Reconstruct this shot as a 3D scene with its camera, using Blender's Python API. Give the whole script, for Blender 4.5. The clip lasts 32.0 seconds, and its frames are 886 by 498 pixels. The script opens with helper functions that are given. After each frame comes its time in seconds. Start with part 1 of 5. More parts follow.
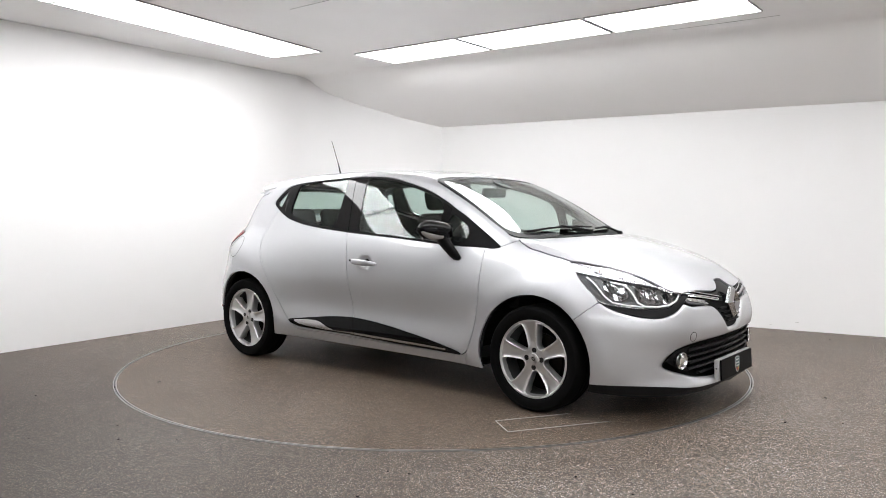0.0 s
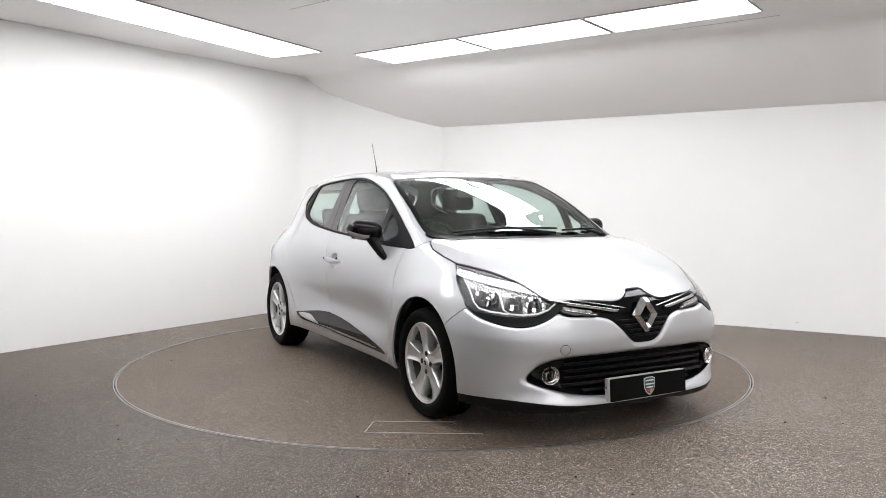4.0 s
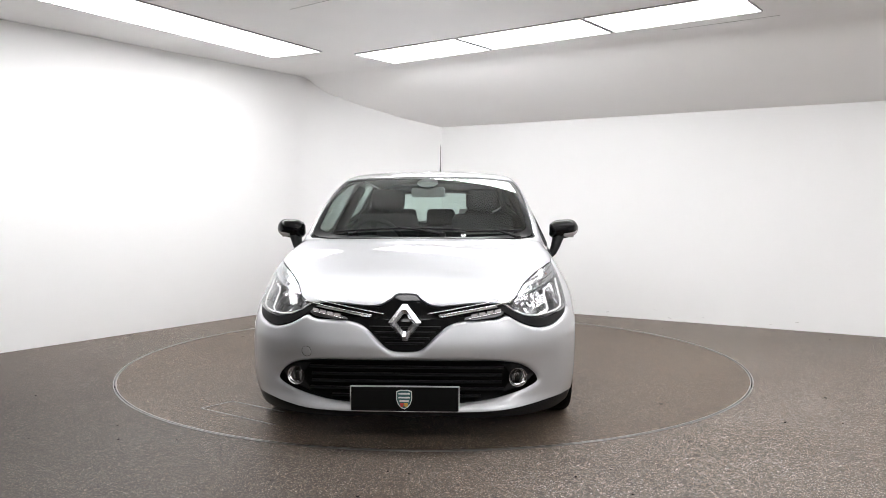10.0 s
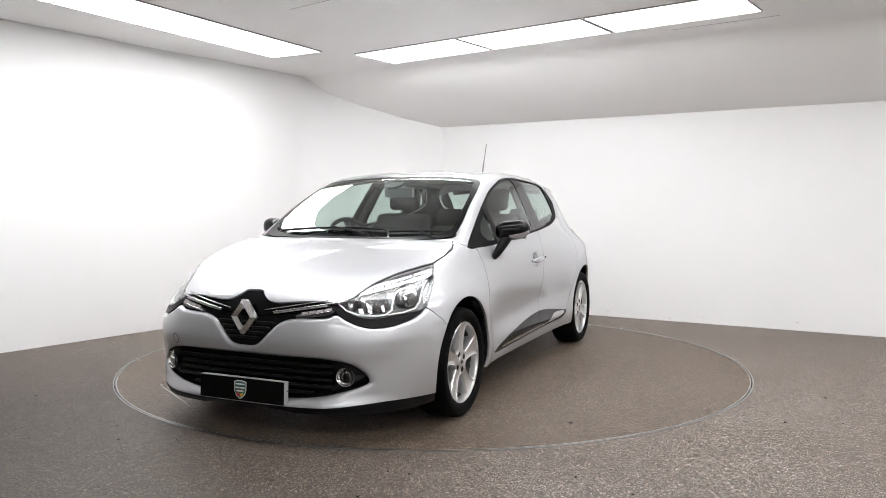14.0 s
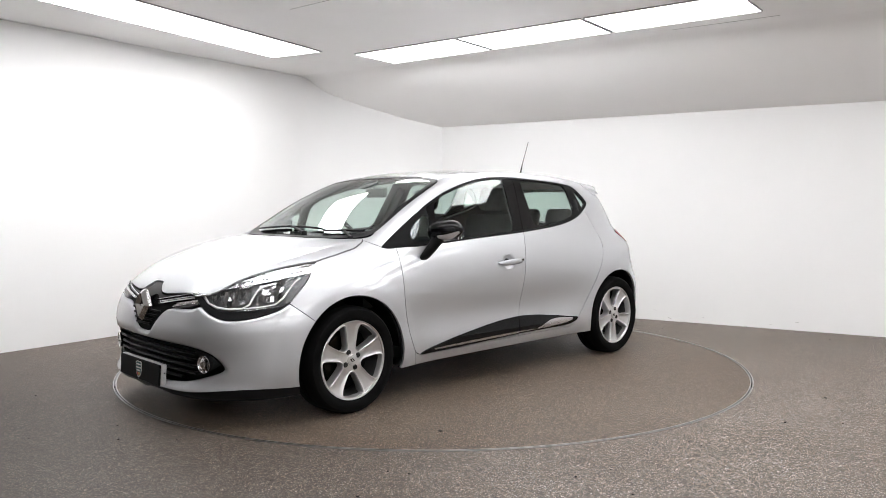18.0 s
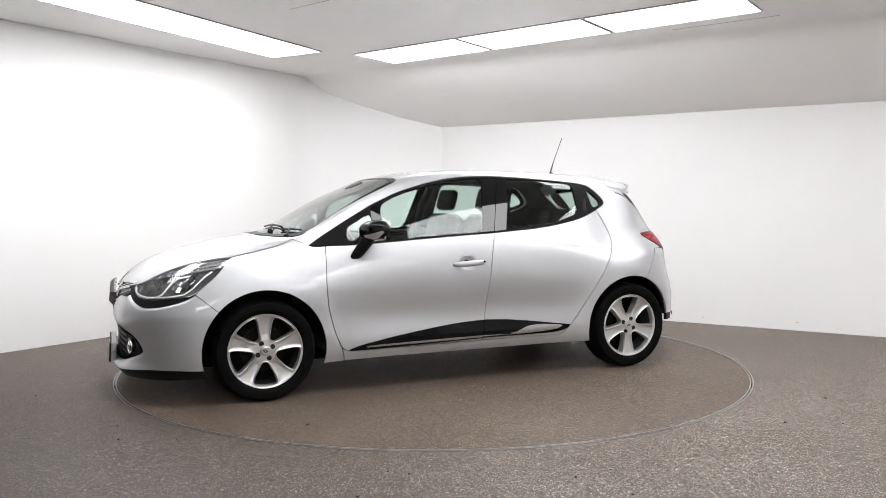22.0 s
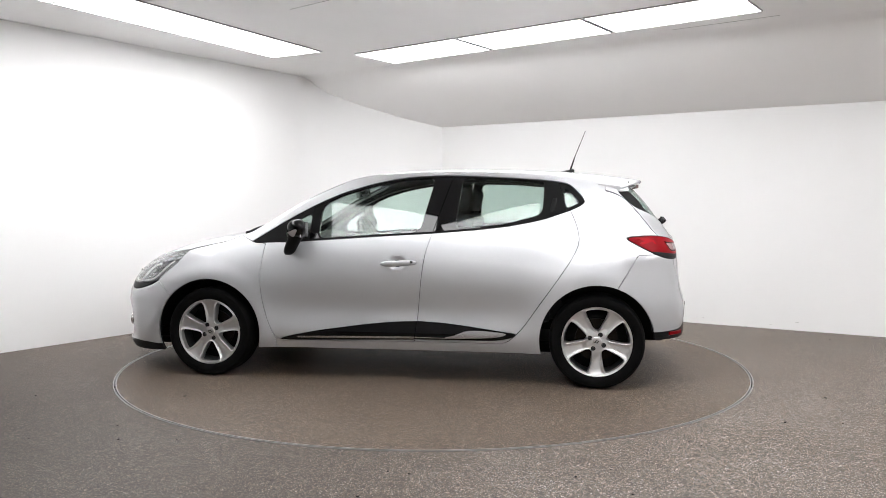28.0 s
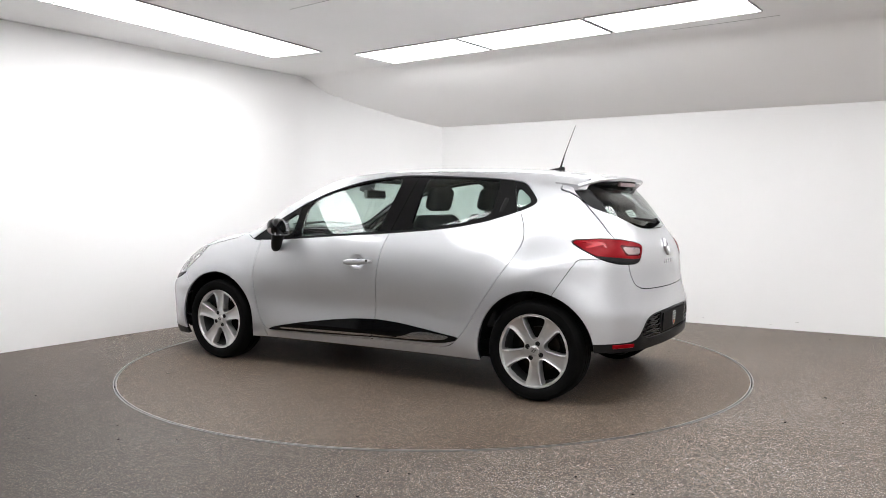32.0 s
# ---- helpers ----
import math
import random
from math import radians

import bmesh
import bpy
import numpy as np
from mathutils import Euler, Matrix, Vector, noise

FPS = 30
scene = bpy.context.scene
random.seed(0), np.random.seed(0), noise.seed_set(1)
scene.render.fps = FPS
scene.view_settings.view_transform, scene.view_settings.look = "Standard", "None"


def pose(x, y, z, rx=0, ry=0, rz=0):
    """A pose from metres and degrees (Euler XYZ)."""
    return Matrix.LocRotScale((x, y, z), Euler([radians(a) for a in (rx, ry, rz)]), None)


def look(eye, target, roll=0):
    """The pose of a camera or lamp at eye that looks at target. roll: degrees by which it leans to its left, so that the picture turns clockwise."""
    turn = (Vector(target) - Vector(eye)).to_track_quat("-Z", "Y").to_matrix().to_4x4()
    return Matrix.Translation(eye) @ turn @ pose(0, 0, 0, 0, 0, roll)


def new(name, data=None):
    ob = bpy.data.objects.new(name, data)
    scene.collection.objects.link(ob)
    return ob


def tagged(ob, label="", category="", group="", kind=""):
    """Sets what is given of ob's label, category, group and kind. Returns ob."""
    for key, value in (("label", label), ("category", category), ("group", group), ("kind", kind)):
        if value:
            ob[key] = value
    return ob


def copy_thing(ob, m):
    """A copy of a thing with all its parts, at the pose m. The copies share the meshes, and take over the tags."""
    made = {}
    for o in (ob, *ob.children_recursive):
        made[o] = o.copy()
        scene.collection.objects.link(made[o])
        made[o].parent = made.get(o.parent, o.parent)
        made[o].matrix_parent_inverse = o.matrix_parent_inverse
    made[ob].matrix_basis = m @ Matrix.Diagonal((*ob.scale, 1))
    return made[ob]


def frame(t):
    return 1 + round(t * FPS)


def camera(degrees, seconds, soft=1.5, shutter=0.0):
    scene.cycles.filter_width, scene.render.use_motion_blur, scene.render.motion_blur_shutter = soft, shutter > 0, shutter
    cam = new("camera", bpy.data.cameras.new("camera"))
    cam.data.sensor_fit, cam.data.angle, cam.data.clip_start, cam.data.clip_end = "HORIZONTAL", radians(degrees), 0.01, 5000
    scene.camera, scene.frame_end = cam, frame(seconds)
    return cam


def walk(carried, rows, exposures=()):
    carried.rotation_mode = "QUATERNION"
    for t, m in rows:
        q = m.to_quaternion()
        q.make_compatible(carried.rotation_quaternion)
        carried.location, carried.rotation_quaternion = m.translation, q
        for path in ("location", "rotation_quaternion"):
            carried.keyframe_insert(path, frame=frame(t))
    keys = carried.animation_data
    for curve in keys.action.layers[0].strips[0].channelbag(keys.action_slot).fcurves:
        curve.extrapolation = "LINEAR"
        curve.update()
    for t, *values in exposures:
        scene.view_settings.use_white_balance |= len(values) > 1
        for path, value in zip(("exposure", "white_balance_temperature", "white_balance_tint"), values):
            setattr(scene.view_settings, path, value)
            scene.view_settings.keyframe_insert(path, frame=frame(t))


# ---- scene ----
cam = camera(59.207, 32.0, soft=0.8)
EYE = Vector((0.0, -5.8577, 1.1550))
AIM = EYE + Vector((math.sin(0.0108) * math.cos(-0.0553), math.cos(0.0108) * math.cos(-0.0553), math.sin(-0.0553)))
walk(cam, [(0.0, look(EYE, AIM)), (32.0, look(EYE, AIM))], exposures=[(0.0, 0.0), (32.0, 0.0)])

# ---- light: an indoor studio with white ceiling panels and no daylight ----
PANEL_GLOW = 11.7
world = bpy.data.worlds.new("world")
scene.world = world
world.use_nodes = True
world.node_tree.nodes["Background"].inputs[0].default_value = (0.02, 0.02, 0.022, 1)
world.node_tree.nodes["Background"].inputs[1].default_value = 0.1


# ---- materials ----
def material(name, colour, rough=0.5, metal=0.0, **more):
    m = bpy.data.materials.new(name)
    m.use_nodes = True
    b = m.node_tree.nodes["Principled BSDF"]
    b.inputs["Base Color"].default_value = (*colour, 1)
    b.inputs["Roughness"].default_value = rough
    b.inputs["Metallic"].default_value = metal
    for key, value in more.items():
        b.inputs[key.replace("_", " ").title().replace("Ior", "IOR")].default_value = value
    return m


def node(m, kind, **inputs):
    n = m.node_tree.nodes.new(kind)
    for key, value in inputs.items():
        n.inputs[key.replace("_", " ").title()].default_value = value
    return n


def link(m, a, b):
    m.node_tree.links.new(a, b)


def ramp(m, source, stops):
    r = m.node_tree.nodes.new("ShaderNodeValToRGB")
    e = r.color_ramp.elements
    while len(e) < len(stops):
        e.new(0.5)
    for el, (p, c) in zip(e, stops):
        el.position, el.color = p, (*c, 1) if len(c) == 3 else c
    link(m, source, r.inputs[0])
    return r.outputs[0]


def mixed(m, kind, fac, a, b):
    n = m.node_tree.nodes.new("ShaderNodeMix")
    n.data_type, n.blend_type = "RGBA", kind
    for socket, value in ((n.inputs[0], fac), (n.inputs[6], a), (n.inputs[7], b)):
        if isinstance(value, (int, float)):
            socket.default_value = value
        elif isinstance(value, tuple):
            socket.default_value = (*value, 1)
        else:
            link(m, value, socket)
    return n.outputs[2]


def bump(m, height, strength, distance):
    n = m.node_tree.nodes.new("ShaderNodeBump")
    n.inputs["Strength"].default_value, n.inputs["Distance"].default_value = strength, distance
    link(m, height, n.inputs["Height"])
    link(m, n.outputs[0], m.node_tree.nodes["Principled BSDF"].inputs["Normal"])


def noise_of(m, coords, scale, detail=3.0, rough=0.6):
    n = node(m, "ShaderNodeTexNoise", scale=scale, detail=detail, roughness=rough)
    link(m, coords, n.inputs["Vector"])
    return n.outputs["Fac"]


def coords_of(m):
    return m.node_tree.nodes.new("ShaderNodeTexCoord").outputs["Object"]


def speckled_floor(name, tint=(1.0, 1.0, 1.0), painted_shade=None):
    """Resin-bound grit: grey, buff and dark grains a few millimetres across, with faint brownish wear over metres;
    brown shade can be painted in round a point.
    """
    m = material(name, (0.1, 0.09, 0.08), 0.55, 0.0, specular_ior_level=0.4)
    b, c = m.node_tree.nodes["Principled BSDF"], coords_of(m)
    v = node(m, "ShaderNodeTexVoronoi", scale=265.0)
    link(m, c, v.inputs["Vector"])
    split = m.node_tree.nodes.new("ShaderNodeSeparateColor")
    link(m, v.outputs["Color"], split.inputs[0])
    grain = ramp(m, split.outputs[0], [(0.0, (0.012, 0.0100, 0.0080)), (0.22, (0.032, 0.0275, 0.022)), (0.48, (0.066, 0.056, 0.045)), (0.74, (0.112, 0.088, 0.065)), (0.87, (0.21, 0.193, 0.175)), (1.0, (0.47, 0.46, 0.45))])
    hue = ramp(m, split.outputs[2], [(0.0, (1.12, 0.96, 0.86)), (0.6, (1.0, 1.0, 1.0)), (1.0, (0.90, 1.0, 1.10))])
    v2 = node(m, "ShaderNodeTexVoronoi", scale=85.0)
    link(m, c, v2.inputs["Vector"])
    split2 = m.node_tree.nodes.new("ShaderNodeSeparateColor")
    link(m, v2.outputs["Color"], split2.inputs[0])
    coarse = ramp(m, split2.outputs[1], [(0.0, (0.74, 0.73, 0.72)), (0.6, (1.0, 1.0, 1.0)), (0.95, (1.3, 1.28, 1.26))])
    wear = ramp(m, noise_of(m, c, 0.8, 5), [(0.30, (0.80, 0.74, 0.69)), (0.66, (1.10, 1.10, 1.10))])
    patch = ramp(m, noise_of(m, c, 6.0, 4), [(0.3, (0.90, 0.88, 0.86)), (0.7, (1.07, 1.07, 1.07))])
    col = mixed(m, "MULTIPLY", 1.0, mixed(m, "MULTIPLY", 1.0, grain, hue), coarse)
    col = mixed(m, "MULTIPLY", 1.0, mixed(m, "MULTIPLY", 1.0, col, wear), patch)
    col = mixed(m, "MULTIPLY", 1.0, col, tint)
    if painted_shade:
        # brown shade painted into the colour round a point, with a ragged edge
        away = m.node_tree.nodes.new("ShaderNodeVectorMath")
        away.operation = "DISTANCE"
        away.inputs[1].default_value = (*painted_shade[0], 0)
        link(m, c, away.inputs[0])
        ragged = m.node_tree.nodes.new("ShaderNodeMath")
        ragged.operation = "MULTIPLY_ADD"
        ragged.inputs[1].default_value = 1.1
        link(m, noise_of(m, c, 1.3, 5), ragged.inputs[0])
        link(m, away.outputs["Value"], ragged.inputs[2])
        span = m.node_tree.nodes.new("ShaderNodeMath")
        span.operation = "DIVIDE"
        span.inputs[1].default_value = painted_shade[1]
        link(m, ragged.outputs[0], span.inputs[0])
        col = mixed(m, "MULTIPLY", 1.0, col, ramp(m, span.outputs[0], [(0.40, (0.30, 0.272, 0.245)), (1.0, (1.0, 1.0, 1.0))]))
    link(m, col, b.inputs["Base Color"])
    bump(m, v.outputs["Distance"], 0.30, 0.0022)
    return m


def painted_plaster(name, colour, scuffs=0.0):
    m = material(name, colour, 0.55)
    b, c = m.node_tree.nodes["Principled BSDF"], coords_of(m)
    tone = ramp(m, noise_of(m, c, 0.8, 4), [(0.3, tuple(0.97 * v for v in colour)), (0.7, colour)])
    link(m, tone, b.inputs["Base Color"])
    bump(m, noise_of(m, c, 60.0, 4), 0.10, 0.002)
    return m


def car_paint(name, colour):
    """Silver metallic lacquer: fine flakes under a clear coat."""
    m = material(name, colour, 0.52, 0.77, coat_weight=1.0, coat_roughness=0.015)
    b, c = m.node_tree.nodes["Principled BSDF"], coords_of(m)
    flake = node(m, "ShaderNodeTexVoronoi", scale=900.0)
    link(m, c, flake.inputs["Vector"])
    split = m.node_tree.nodes.new("ShaderNodeSeparateColor")
    link(m, flake.outputs["Color"], split.inputs[0])
    link(m, ramp(m, split.outputs[0], [(0.0, tuple(0.90 * v for v in colour)), (1.0, tuple(min(1, 1.08 * v) for v in colour))]), b.inputs["Base Color"])
    return m


def grained(name, colour, rough, scale, depth=0.0006, spread=0.25, gloss=0.25):
    m = material(name, colour, rough, 0.0, specular_ior_level=gloss)
    b, c = m.node_tree.nodes["Principled BSDF"], coords_of(m)
    n = noise_of(m, c, scale, 4)
    link(m, ramp(m, n, [(0.3, tuple(v * (1 - spread) for v in colour)), (0.7, tuple(v * (1 + spread) for v in colour))]), b.inputs["Base Color"])
    bump(m, n, 0.4, depth)
    return m


def glass(name, tint):
    return material(name, tint, 0.0, 0.0, transmission_weight=1.0, ior=1.34)


def glowing(name, colour, strength):
    m = material(name, (0.8, 0.8, 0.8), 0.5)
    b = m.node_tree.nodes["Principled BSDF"]
    b.inputs["Emission Color"].default_value = (*colour, 1)
    b.inputs["Emission Strength"].default_value = strength
    return m


# the floor's colour carries painted shade over the left foreground
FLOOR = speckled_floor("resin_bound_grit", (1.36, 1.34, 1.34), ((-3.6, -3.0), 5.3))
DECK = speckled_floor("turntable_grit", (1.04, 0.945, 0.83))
WALL = painted_plaster("white_wall_paint", (0.825, 0.820, 0.820))
CEILING = painted_plaster("white_ceiling_paint", (0.92, 0.91, 0.905))
DARK_WALL = painted_plaster("dark_grey_paint", (0.06, 0.06, 0.062))
GREY_WALL = painted_plaster("light_grey_paint", (0.66, 0.66, 0.66))
GLOW = glowing("light_panel", (0.99, 0.99, 1.0), PANEL_GLOW)
METAL_EDGE = material("brushed_steel_edge", (0.45, 0.45, 0.44), 0.38, 1.0)
DARK_GAP = material("dark_gap", (0.012, 0.012, 0.012), 0.9)
SCUFF = material("scuff_mark", (0.48, 0.47, 0.46), 0.8)
MARKING = grained("worn_pale_line", (0.46, 0.45, 0.44), 0.6, 60.0)
SILVER = car_paint("silver_metallic_paint", (0.525, 0.532, 0.550))
GLOSS_BLACK = material("gloss_black", (0.003, 0.003, 0.0034), 0.06, 0.0, specular_ior_level=0.22)
BLACK_PLASTIC = grained("black_plastic", (0.007, 0.007, 0.0075), 0.45, 700.0, gloss=0.14)
RUBBER = grained("tyre_rubber", (0.0035, 0.0035, 0.0036), 0.7, 300.0, gloss=0.06)
TRIM = grained("dark_interior_trim", (0.012, 0.012, 0.013), 0.7, 500.0)
CLOTH = grained("charcoal_seat_cloth", (0.018, 0.018, 0.02), 0.9, 900.0)
CHROME = material("chrome", (0.60, 0.60, 0.61), 0.09, 1.0)
SATIN = material("satin_chrome", (0.62, 0.62, 0.63), 0.22, 1.0)
ALLOY = material("silver_alloy", (0.60, 0.595, 0.595), 0.33, 0.82, coat_weight=0.3, coat_roughness=0.05)
ALLOY_DARK = material("dark_wheel_bolt", (0.02, 0.02, 0.021), 0.5, 0.5)
STEEL = material("brake_steel", (0.016, 0.013, 0.011), 0.5, 1.0)
GLASS = glass("green_tinted_glass", (0.80, 0.90, 0.86))
DARK_GLASS = glass("privacy_glass", (0.66, 0.76, 0.72))
CLEAR = glass("clear_lens", (0.97, 0.98, 0.98))
FRIT = material("black_glass_border", (0.003, 0.003, 0.0034), 0.35, 0.0, specular_ior_level=0.10)
REFLECTOR = material("lamp_reflector", (0.62, 0.63, 0.65), 0.22, 1.0)
LAMP_DARK = material("lamp_housing_dark", (0.16, 0.162, 0.168), 0.30, 0.9)
AMBER = material("amber_bulb", (0.30, 0.12, 0.05), 0.25)
SATIN_BAR = material("satin_grille_bar", (0.62, 0.62, 0.63), 0.20, 1.0)
BADGE = material("bright_chrome", (0.60, 0.60, 0.61), 0.20, 1.0)
BADGE_REAR = material("soft_chrome", (0.45, 0.45, 0.46), 0.30, 1.0)
SLAT = grained("dark_grey_slat", (0.006, 0.006, 0.0065), 0.50, 500.0, gloss=0.14)
HOLDER = grained("grey_plate_holder", (0.42, 0.42, 0.42), 0.4, 200.0, spread=0.08)
FACET = material("dull_lamp_facets", (0.30, 0.30, 0.31), 0.16, 1.0)
FOG_BOWL = material("dim_lamp_bowl", (0.32, 0.32, 0.33), 0.16, 1.0)
PANEL_FRAME = material("grey_panel_frame", (0.40, 0.40, 0.40), 0.4)
BOWL = material("lamp_bowl_metal", (0.22, 0.22, 0.23), 0.22, 1.0)
FRAME_BLACK = material("satin_black_frame", (0.003, 0.003, 0.0034), 0.025, 0.0, specular_ior_level=0.35)
SEAL = grained("black_rubber_seal", (0.006, 0.006, 0.0062), 0.6, 500.0, gloss=0.08)
GUIDE = material("frosted_light_guide", (0.82, 0.82, 0.82), 0.3)
RED_LENS = material("red_lens", (0.19, 0.0025, 0.006), 0.30, 0.0, specular_ior_level=0.05)
WHITE_LENS = material("pale_lens", (0.36, 0.34, 0.34), 0.15, 0.0, specular_ior_level=0.3)
RED_BRIGHT = material("bright_red_lens", (0.33, 0.010, 0.016), 0.2, 0.0, specular_ior_level=0.2)
RED_DARK = material("dark_red_lens", (0.055, 0.0015, 0.003), 0.25, 0.0, specular_ior_level=0.10)
TAIL_CLEAR = material("clear_tail_section", (0.27, 0.19, 0.19), 0.25, 0.0, specular_ior_level=0.15)
PLATE_BLACK = material("matt_black_plate", (0.003, 0.003, 0.003), 0.5, 0.0, specular_ior_level=0.08)
WHITE_PLASTIC = material("white_plastic", (0.72, 0.72, 0.71), 0.35)


# ---- the car's outer surface: x forward, y to its left, z up, origin on the floor midway between the axles ----
def smooth_table(pairs, soft=0.03):
    """A smooth curve through (place, value) pairs, as a function."""
    xs, ys = np.array([p[0] for p in pairs], float), np.array([p[1] for p in pairs], float)
    h, d = np.diff(xs), np.diff(ys) / np.diff(xs)
    m = np.concatenate([[d[0]], np.where(d[:-1] * d[1:] > 0, 2 * d[:-1] * d[1:] / (d[:-1] + d[1:] + 1e-12), 0), [d[-1]]])
    fine = np.linspace(xs[0] - 0.2, xs[-1] + 0.2, 1600)
    inside = np.clip(fine, xs[0], xs[-1])
    i = np.clip(np.searchsorted(xs, inside, "right") - 1, 0, len(xs) - 2)
    s = (inside - xs[i]) / h[i]
    v = (ys[i] * (1 + 2 * s) * (1 - s) ** 2 + m[i] * h[i] * s * (1 - s) ** 2 + ys[i + 1] * s * s * (3 - 2 * s) + m[i + 1] * h[i] * s * s * (s - 1))
    v += (fine - inside) * np.where(fine < xs[0], m[0], m[-1])
    step = fine[1] - fine[0]
    reach = max(1, int(3 * soft / step))
    w = np.exp(-0.5 * (np.arange(-reach, reach + 1) * step / soft) ** 2)
    v = np.convolve(np.pad(v, reach, mode="reflect", reflect_type="odd"), w / w.sum(), "valid")
    return lambda x: np.interp(x, fine, v)


TOP = smooth_table([(-1.95, 1.19), (-1.70, 1.305), (-1.50, 1.350), (-1.35, 1.374), (-1.12, 1.396), (-0.9, 1.409), (-0.68, 1.417), (-0.47, 1.422), (-0.25, 1.421),
                    (-0.04, 1.415), (0.17, 1.399), (0.30, 1.376), (0.41, 1.344), (0.61, 1.260), (0.785, 1.170), (0.985, 1.052), (1.10, 0.994), (1.18, 0.974),
                    (1.3, 0.962), (1.5, 0.928), (1.7, 0.880), (1.9, 0.818), (2.05, 0.762), (2.15, 0.720), (2.3, 0.65)], 0.035)
PLAN = smooth_table([(-2.0, 0.50), (-1.88, 0.635), (-1.75, 0.738), (-1.6, 0.812), (-1.45, 0.853), (-1.29, 0.866), (-1.0, 0.862), (-0.6, 0.853), (0, 0.848), (0.6, 0.847),
                     (1.0, 0.853), (1.29, 0.860), (1.5, 0.860), (1.7, 0.835), (1.85, 0.770), (2.0, 0.675), (2.15, 0.55)], 0.06)
INSET = smooth_table([(0.10, 0.09), (0.20, 0.050), (0.27, 0.020), (0.33, 0.020), (0.40, 0.032), (0.47, 0.036), (0.53, 0.028), (0.6, 0.013), (0.7, 0.003), (0.75, 0.004), (0.8, 0.010), (0.85, 0.020), (0.9, 0.036),
                      (0.95, 0.057), (1.0, 0.082), (1.1, 0.132), (1.2, 0.182), (1.3, 0.236), (1.37, 0.278), (1.45, 0.335)], 0.035)
INSET_ENDS = smooth_table([(0.10, 0.06), (0.20, 0.020), (0.3, 0.004), (0.4, 0.0), (0.55, 0.0), (0.7, 0.004), (0.78, 0.008), (0.85, 0.018), (0.9, 0.034),
                           (0.95, 0.056), (1.0, 0.082), (1.1, 0.132), (1.2, 0.182), (1.3, 0.236), (1.37, 0.278), (1.45, 0.335)], 0.025)
DOORS = smooth_table([(-1.3, 0.0), (-1.0, 0.15), (-0.7, 0.8), (-0.3, 1.0), (0.4, 1.0), (0.75, 0.75), (0.95, 0.2), (1.2, 0.0)], 0.06)
TUCK = smooth_table([(-1.9, 0.12), (-1.6, 0.105), (-1.4, 0.095), (-1.2, 0.088), (-1.0, 0.045), (-0.6, 0.012), (0, 0.0), (0.5, 0.010), (0.8, 0.040), (1.0, 0.075), (1.3, 0.10), (1.7, 0.10), (2.0, 0.10)], 0.06)
NIP = smooth_table([(-1.9, 0.085), (-1.75, 0.065), (-1.6, 0.038), (-1.45, 0.004), (-1.3, 0.0), (1.3, 0.0), (1.42, 0.012), (1.55, 0.042), (1.7, 0.085), (1.85, 0.13), (2.0, 0.17), (2.2, 0.2)], 0.05)
NOSE = smooth_table([(0.10, 2.06), (0.165, 2.118), (0.188, 2.134), (0.20, 2.132), (0.225, 2.108), (0.25, 2.097), (0.35, 2.096), (0.41, 2.103), (0.45, 2.116), (0.49, 2.121), (0.55, 2.112), (0.63, 2.088), (0.70, 2.056), (0.76, 2.00), (0.85, 1.90)], 0.012)
TAIL = smooth_table([(0.10, -1.80), (0.22, -1.875), (0.3, -1.905), (0.42, -1.912), (0.52, -1.908), (0.6, -1.885), (0.7, -1.868), (0.8, -1.860), (0.9, -1.838),
                     (0.97, -1.800), (1.05, -1.742), (1.15, -1.668), (1.25, -1.592), (1.35, -1.515), (1.45, -1.44)], 0.025)
EDGE = smooth_table([(-1.8, 0.14), (-1.2, 0.12), (-0.8, 0.085), (0, 0.075), (0.25, 0.05), (0.5, 0.03), (0.95, 0.03), (1.1, 0.045), (1.35, 0.06), (1.8, 0.08), (2.1, 0.10)], 0.05)

BOW = smooth_table([(-1.5, 0.05), (0.0, 0.08), (0.3, 0.08), (1.0, 0.09), (1.15, 0.20), (1.3, 0.30), (2.2, 0.30)], 0.06)
CROWN = smooth_table([(-1.9, 0.10), (0.1, 0.10), (0.4, 0.05), (0.9, 0.04), (1.1, 0.04), (1.25, 0.02), (1.6, 0.04), (1.9, 0.09), (2.2, 0.12)], 0.06)


def smax(a, b, k):
    h = np.maximum(k - np.abs(a - b), 0) / k
    return np.maximum(a, b) + h * h * k / 4


def surface_value(x, y, z):
    """Negative inside the body, positive outside."""
    y = np.abs(y)
    d = np.clip(DOORS(x), 0, 1)
    back = np.clip((-0.80 - x) / 0.80, 0, 1)
    back = back * back * (3 - 2 * back)
    rise = np.clip((z - 0.63 - 0.17 * back) / (0.35 - 0.14 * back), 0, 1)
    nip = np.clip((z - 0.50) / 0.32, 0, 1)
    hub = np.minimum(np.hypot(x - 1.2945, z - 0.30), np.hypot(x + 1.2945, z - 0.30))
    lip = np.clip((0.500 - hub) / 0.105, 0, 1)
    side = y - (PLAN(x) + 0.007 * lip * lip * (3 - 2 * lip) - NIP(x) * nip * nip * (3 - 2 * nip) - INSET(z) * d - INSET_ENDS(z) * (1 - d) - TUCK(x) * rise * rise * (3 - 2 * rise))
    top = 0.85 * (z - (TOP(x + BOW(x) * y * y) - CROWN(x) * y * y))
    front = x - (NOSE(z) - 0.185 * y * y - 0.10 * y ** 4)
    rear = (TAIL(z) + 0.17 * y * y + 0.06 * y ** 4) - x
    f = smax(side, front, 0.17)
    f = smax(f, rear, 0.13)
    return smax(f, top, EDGE(x))


